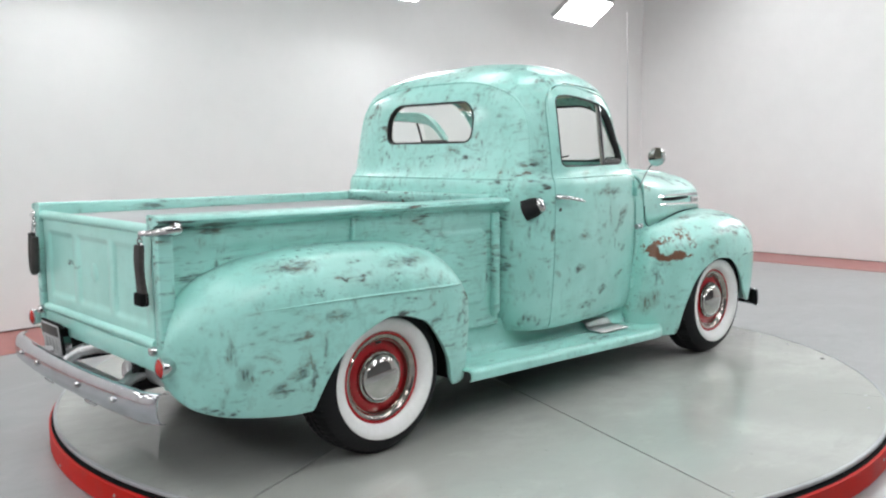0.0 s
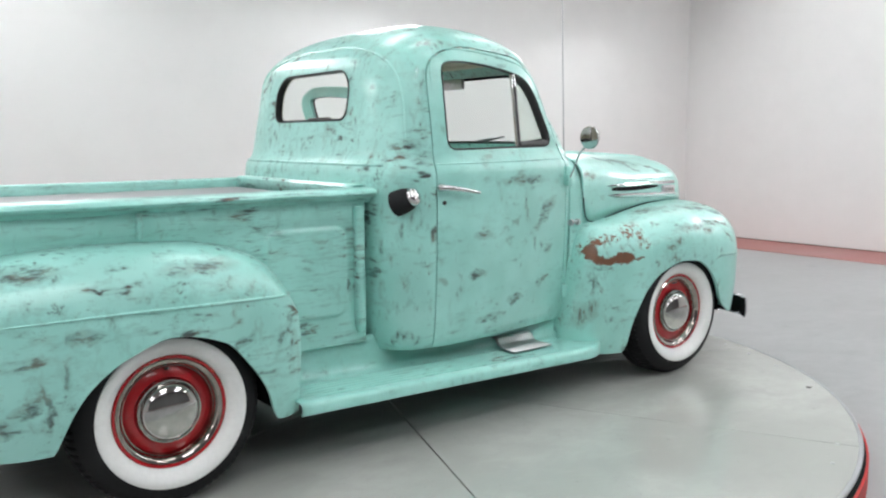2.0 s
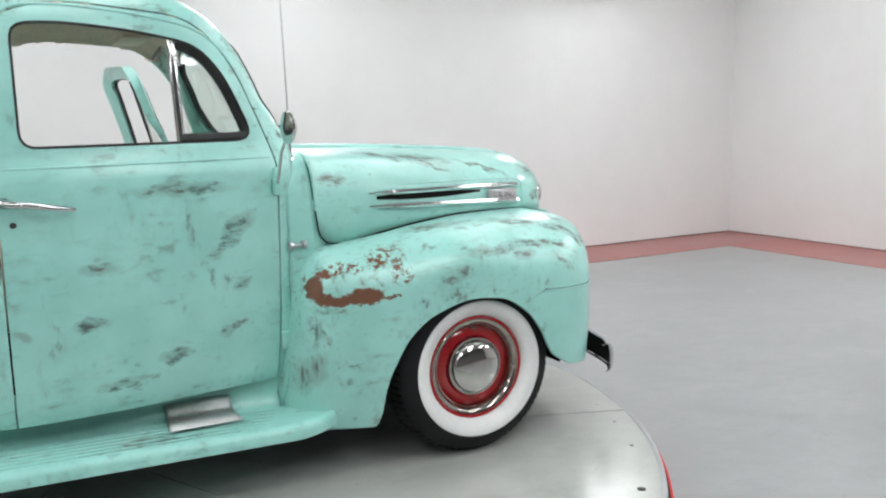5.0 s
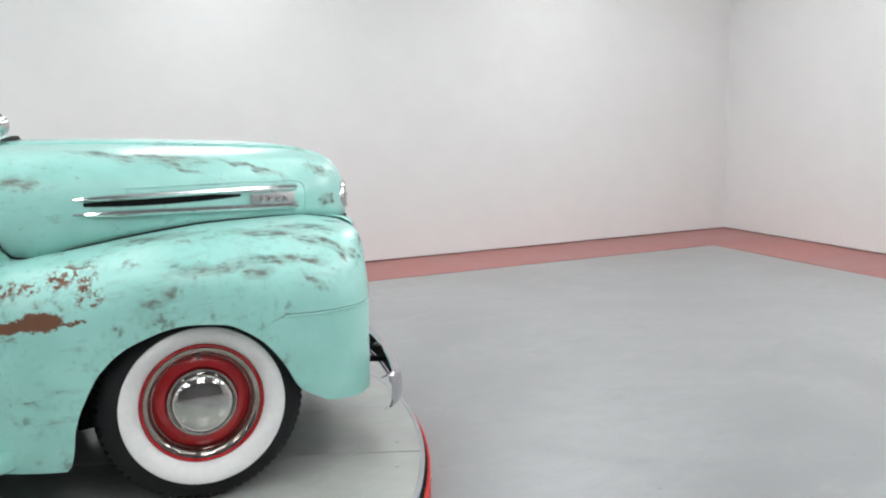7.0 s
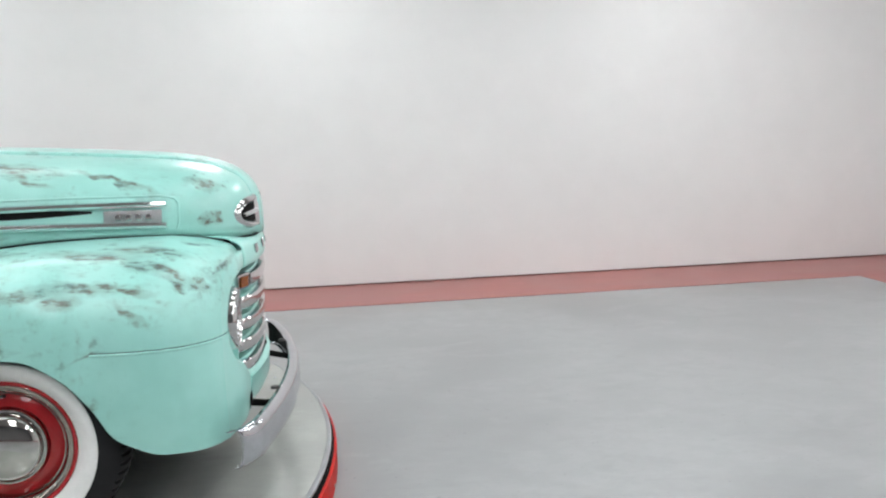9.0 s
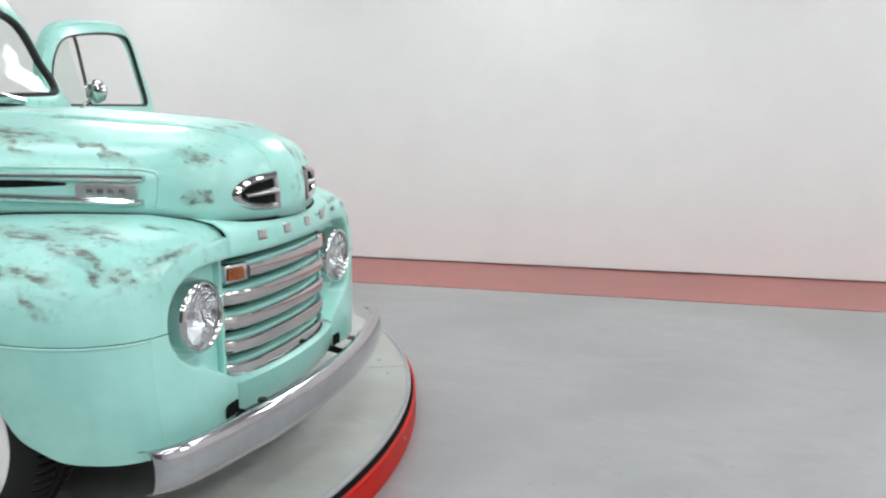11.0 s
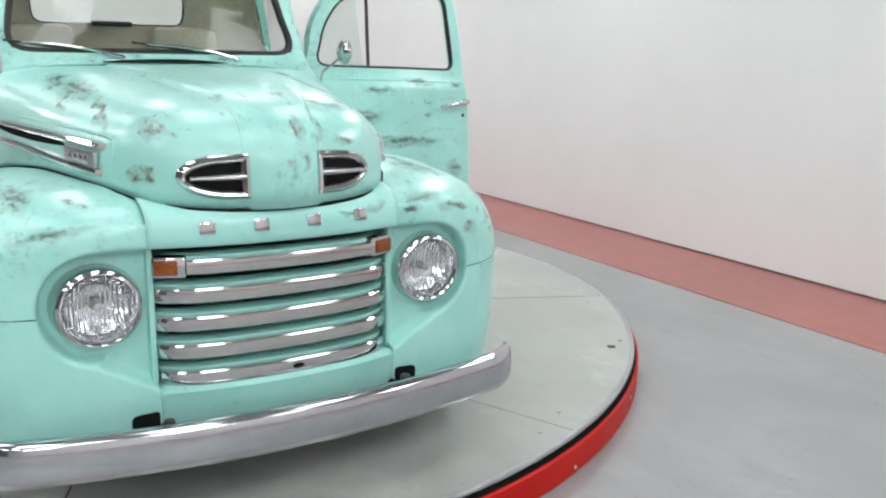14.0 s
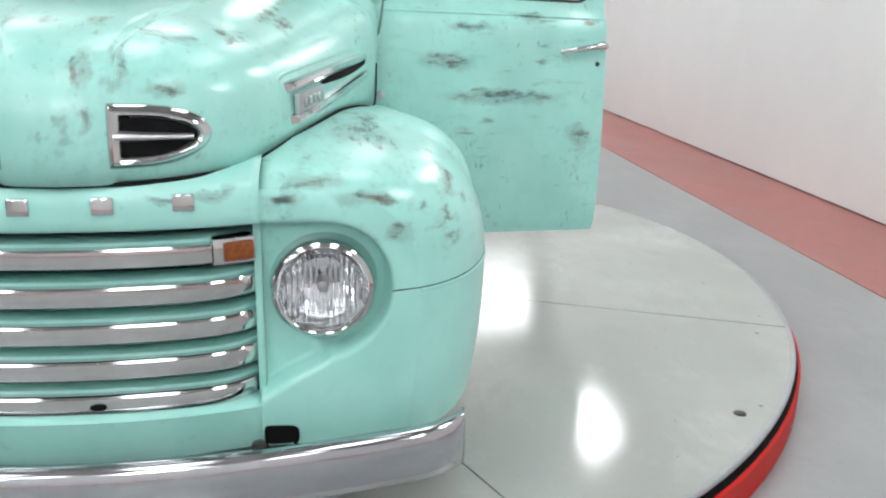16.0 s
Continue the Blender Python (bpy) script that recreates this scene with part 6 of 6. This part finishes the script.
def running_board(s):
    b = new("running_board")
    b.parent = truck
    rows = []
    prof = [(0.645, 0.470), (0.648, 0.440), (0.653, 0.372), (0.660, 0.345), (0.674, 0.327), (0.692, 0.318), (0.705, 0.315)]
    prof += [(0.72, 0.3145), (0.80, 0.314), (0.87, 0.314)]
    prof += [(0.893, 0.316), (0.912, 0.315), (0.926, 0.307), (0.932, 0.292), (0.931, 0.262), (0.915, 0.255)]
    n = 40
    for i in range(n + 1):
        f = i / n
        x = -0.955 + (BOARD_END + 0.955) * f
        dz = -0.035 * f
        taper = 0.13 * max(0, (f - 0.88) / 0.12) ** 2
        rows.append([(x, -(y - taper * max(0, (y - 0.70) / 0.23)), z + dz * min(1.0, max(0.0, (0.44 - z) / 0.09))) for y, z in prof])
    sh = Shape()
    sh.grid(rows)
    part("tread", sh.sided(s), PAINT_SIDE, b, "ribbed mint running board", smooth=40, thick=0.012)
    for k in range(6):
        y0 = 0.716 + 0.032 * k
        rows = []
        for i in range(25):
            f = i / 24
            x = -0.95 + (1.62 - 0.02 * k) * f
            z, up = 0.313 - 0.035 * (x + 0.955) / (BOARD_END + 0.955), 0.0105 * min(1.0, 12 * f, 12 * (1 - f))
            rows.append([(x, -y, z + up * h) for y, h in ((y0, -0.2), (y0 + 0.001, 0.75), (y0 + 0.004, 1.0), (y0 + 0.010, 1.0), (y0 + 0.013, 0.75), (y0 + 0.014, -0.2))])
        rib = Shape()
        rib.grid(rows)
        part("rib", rib.sided(s), PAINT_RIB, b, "raised rib with rubbed edges")
    if s < 0:
        prof = [(-0.83, 0.0), (-0.72, 0.004), (-0.70, 0.016), (-0.688, 0.036), (-0.676, 0.045), (-0.662, 0.047), (-0.648, 0.042)]
        rows = []
        for i in range(17):
            f = i / 16
            x = 0.245 + 0.24 * f
            e = 1 - 0.12 * abs(2 * f - 1) ** 6
            rows.append([(x + (0.018 if yy < -0.8 else 0) * (f - 0.5), yy, 0.313 + zz * e) for yy, zz in prof])
        sh = Shape()
        sh.grid(rows)
        part("step_plate", sh, STEP_METAL, b, "polished metal step plate", smooth=45, thick=0.006)


running_board(-1)
running_board(1)
for s in (-1, 1):
    part("rocker_panel", Shape().box((-0.45, 0.50 if s > 0 else -0.650, 0.29), (0.80, 0.650 if s > 0 else -0.50, 0.455), 0.006), PAINT_CLEAN, truck, "inset mint sill below the door")

# ---- fittings on the cab
filler = new("fuel_filler")
filler.parent = truck
fy = skin_y(-0.36, 1.09)
axis = Vector((0.42, -0.84, 0.34)).normalized()
rows_m = Matrix.Translation((-0.388, fy + 0.012, 1.078)) @ Vector((0, 1, 0)).rotation_difference(axis).to_matrix().to_4x4()
part("neck_rubber", Shape().lathe([(0.0005, -0.03), (0.056, -0.03), (0.054, 0.02), (0.046, 0.05), (0.041, 0.06), (0.0005, 0.06)], (0, 0, 0), "y", 28).moved(rows_m), RUBBER, filler, "black rubber filler neck")
part("cap", Shape().lathe([(0.0005, 0.086), (0.026, 0.086), (0.036, 0.081), (0.041, 0.072), (0.041, 0.060), (0.03, 0.058)], (0, 0, 0), "y", 16).moved(rows_m), CHROME, filler, "fluted chrome fuel cap")

# mirrors on curved arms, fixed to the doors
for s, owner in ((-1, right_door), (1, left_door)):
    base, tip = Vector((0.69, -0.735, 1.13)), Vector((0.70 if s < 0 else 0.615, -0.875, 1.345))
    pts = [base, base + Vector((-0.002, -0.035, 0.05)), base + Vector((0.0, -0.075, 0.13)), base.lerp(tip, 0.85) + Vector((0.0, -0.005, 0.005)), tip + Vector((0.005, 0.0, -0.012))]
    part("mirror_arm", Shape().tube(pts, 0.006, 8).sided(s), CHROME, owner, "thin curved chrome arm")
    m = Matrix.Translation(tip) @ Matrix.Rotation(radians(6.5), 4, "Z")
    part("mirror_head", Shape().lathe([(0.0005, 0.024), (0.03, 0.020), (0.052, 0.006), (0.057, 0.0), (0.057, -0.008), (0.050, -0.010), (0.0005, -0.010)], (0, 0, 0), "x", 32).moved(m).sided(s), CHROME, owner, "round chrome mirror head")
    part("mirror_clamp", Shape().box(tuple(base - Vector((0.015, 0.015, 0.03))), tuple(base + Vector((0.015, 0.02, 0.03))), 0.005).sided(s), PAINT_CLEAN, owner)

part("antenna", Shape().tube([(0.79, -0.60, 1.20), (0.788, -0.598, 1.30), (0.77, -0.59, 2.25)], [0.008, 0.004, 0.0015], 8), STEEL, truck, "thin whip antenna")
part("antenna_base", Shape().lathe([(0.0005, 0.03), (0.010, 0.028), (0.016, 0.008), (0.022, 0.0), (0.022, -0.02)], (0.79, -0.60, 1.205), "z", 20), CHROME, truck, "round chrome antenna foot")
for s in (-1, 1):
    part("hood_latch", Shape().tube([(0.728, -0.714, 0.905), (0.743, -0.713, 0.905), (0.745, -0.711, 0.905), (0.780, -0.706, 0.905), (0.782, -0.706, 0.905), (0.797, -0.704, 0.905)], [0.017, 0.017, 0.008, 0.008, 0.016, 0.016], 10).sided(s), STEEL, truck, "small chrome latch")

# wipers and cowl vent
for y0 in (-0.16, 0.30):
    wp = new("wiper")
    wp.parent = truck
    end = (y0 - 0.36, 1.345)
    pts = [(skin_x(y, z, True) + d, y, z) for y, z, d in ((y0, 1.292, 0.015), (y0 - 0.12, 1.322, 0.025), (y0 - 0.24, 1.338, 0.022), (end[0], end[1], 0.016))]
    part("arm", Shape().tube(pts, [0.008, 0.006, 0.005, 0.004], 8), CHROME, wp, "chrome wiper arm")
    part("blade", Shape().tube([(skin_x(y, z, True) + 0.009, y, z) for y, z in ((y0 - 0.42, 1.352), (y0 - 0.30, 1.335), (y0 - 0.18, 1.322))], 0.005, 6), DARK_PLASTIC, wp)
    part("pivot", Shape().lathe([(0.0005, 0.022), (0.010, 0.018), (0.014, 0.0)], (skin_x(y0, 1.292, True), y0, 1.29), "x", 14), CHROME, wp)
rows = []
for i in range(25):
    y = -0.235 + 0.47 * i / 24
    f = abs(y) / 0.235
    rows.append([(0.880 - 0.035 * f * f, y, 1.2765 + 0.013 * (1 - f * f)), (0.84, y, 1.282 + 0.008 * (1 - f * f)), (0.79, y, 1.284)])
sh = Shape()
sh.grid(rows)
part("cowl_vent", sh, PAINT_CLEAN, truck, "mint cowl vent flap", thick=0.004)
# black strip under the flap paints the shade of its mouth
rows = []
for i in range(33):
    y = -0.245 + 0.49 * i / 32
    f = abs(y) / 0.245
    x = 0.897 - 0.035 * f * f
    h = 0.013 * (1 - f ** 2) + 0.002
    rows.append([(x - 0.02, y, 1.2745 + h), (x, y, 1.2735 + h), (x + 0.012, y, 1.2735)])
sh = Shape()
sh.grid(rows)
part("cowl_vent_gap", sh, BLACK, truck, "black strip for the shade in the cowl vent opening")

# ---- cab interior
part("dashboard", Shape().box((0.56, -0.60, 1.06), (0.73, 0.60, 1.235), 0.05), PAINT_CLEAN, truck, "mint steel dashboard")
seat = new("bench_seat")
seat.parent = truck
part("cushion", Shape().box((-0.36, -0.66, 0.68), (0.16, 0.66, 0.86), 0.05), VINYL, seat, "beige vinyl seat cushion")
part("backrest", Shape().box((-0.40, -0.66, 0.80), (-0.24, 0.66, 1.30), 0.05), VINYL, seat, "beige vinyl seat back")
for y in (-0.36, 0.36):
    part("headrest", Shape().box((-0.37, y - 0.17, 1.28), (-0.26, y + 0.17, 1.435), 0.045), VINYL, seat, "beige padded headrest")
sw = new("steering_wheel")
sw.parent = truck
loop = [(0.0, 0.19 * math.cos(a), 0.19 * math.sin(a)) for a in [2 * math.pi * k / 36 for k in range(37)]]
m = pose(0.20, 0.36, 1.09, 0, 40, 0)
part("rim", Shape().tube(loop, 0.013, 10, caps=False).moved(m), DARK_PLASTIC, sw, "dark thin steering wheel rim")
part("spokes", Shape().tube([(0.0, -0.185, 0.0), (0.02, 0, 0), (0.0, 0.185, 0.0)], 0.010, 8).moved(m), DARK_PLASTIC, sw)
part("column", Shape().tube([(0.0, 0, 0), (0.34, 0, 0.0)], 0.022, 10).moved(m), DARK_PLASTIC, sw)
rv = new("rear_view_mirror")
rv.parent = truck
part("stem", Shape().tube([(0.44, 0, 1.69), (0.41, 0, 1.655), (0.40, 0, 1.635)], 0.007, 8), STEEL, rv)
part("glass", Shape().box((0.490, -0.10, 1.612), (0.515, 0.10, 1.672), 0.012), STEEL, rv, "grey mirror back")
for s in (-1, 1):
    part("sun_visor", Shape().box((0.30, 0.10 if s > 0 else -0.50, 1.735), (0.42, 0.50 if s > 0 else -0.10, 1.752), 0.006), VINYL, truck, "beige sun visor")
part("rear_shelf", Shape().box((-0.365, -0.10, 1.432), (-0.325, 0.10, 1.458), 0.01), DARK_PLASTIC, truck, "dark brake light bar")


# the front end stands slightly ahead of and above the straight layout
def ease_step(a, b, v):
    v = min(1.0, max(0.0, (v - a) / (b - a)))
    return v * v * (3 - 2 * v)


bpy.context.view_layer.update()
for ob in truck.children_recursive:
    if ob.type != "MESH" or ob.name.split(".")[0] in {n for n, _, _, _ in WHEEL_MESHES} and ob.parent.name.startswith("wheel") or ob.parent in (right_door, left_door):
        continue
    for v in ob.data.vertices:
        f = ease_step(0.88, 1.90, v.co.x)
        v.co.x += 0.010 * f
        v.co.z += 0.011 * f
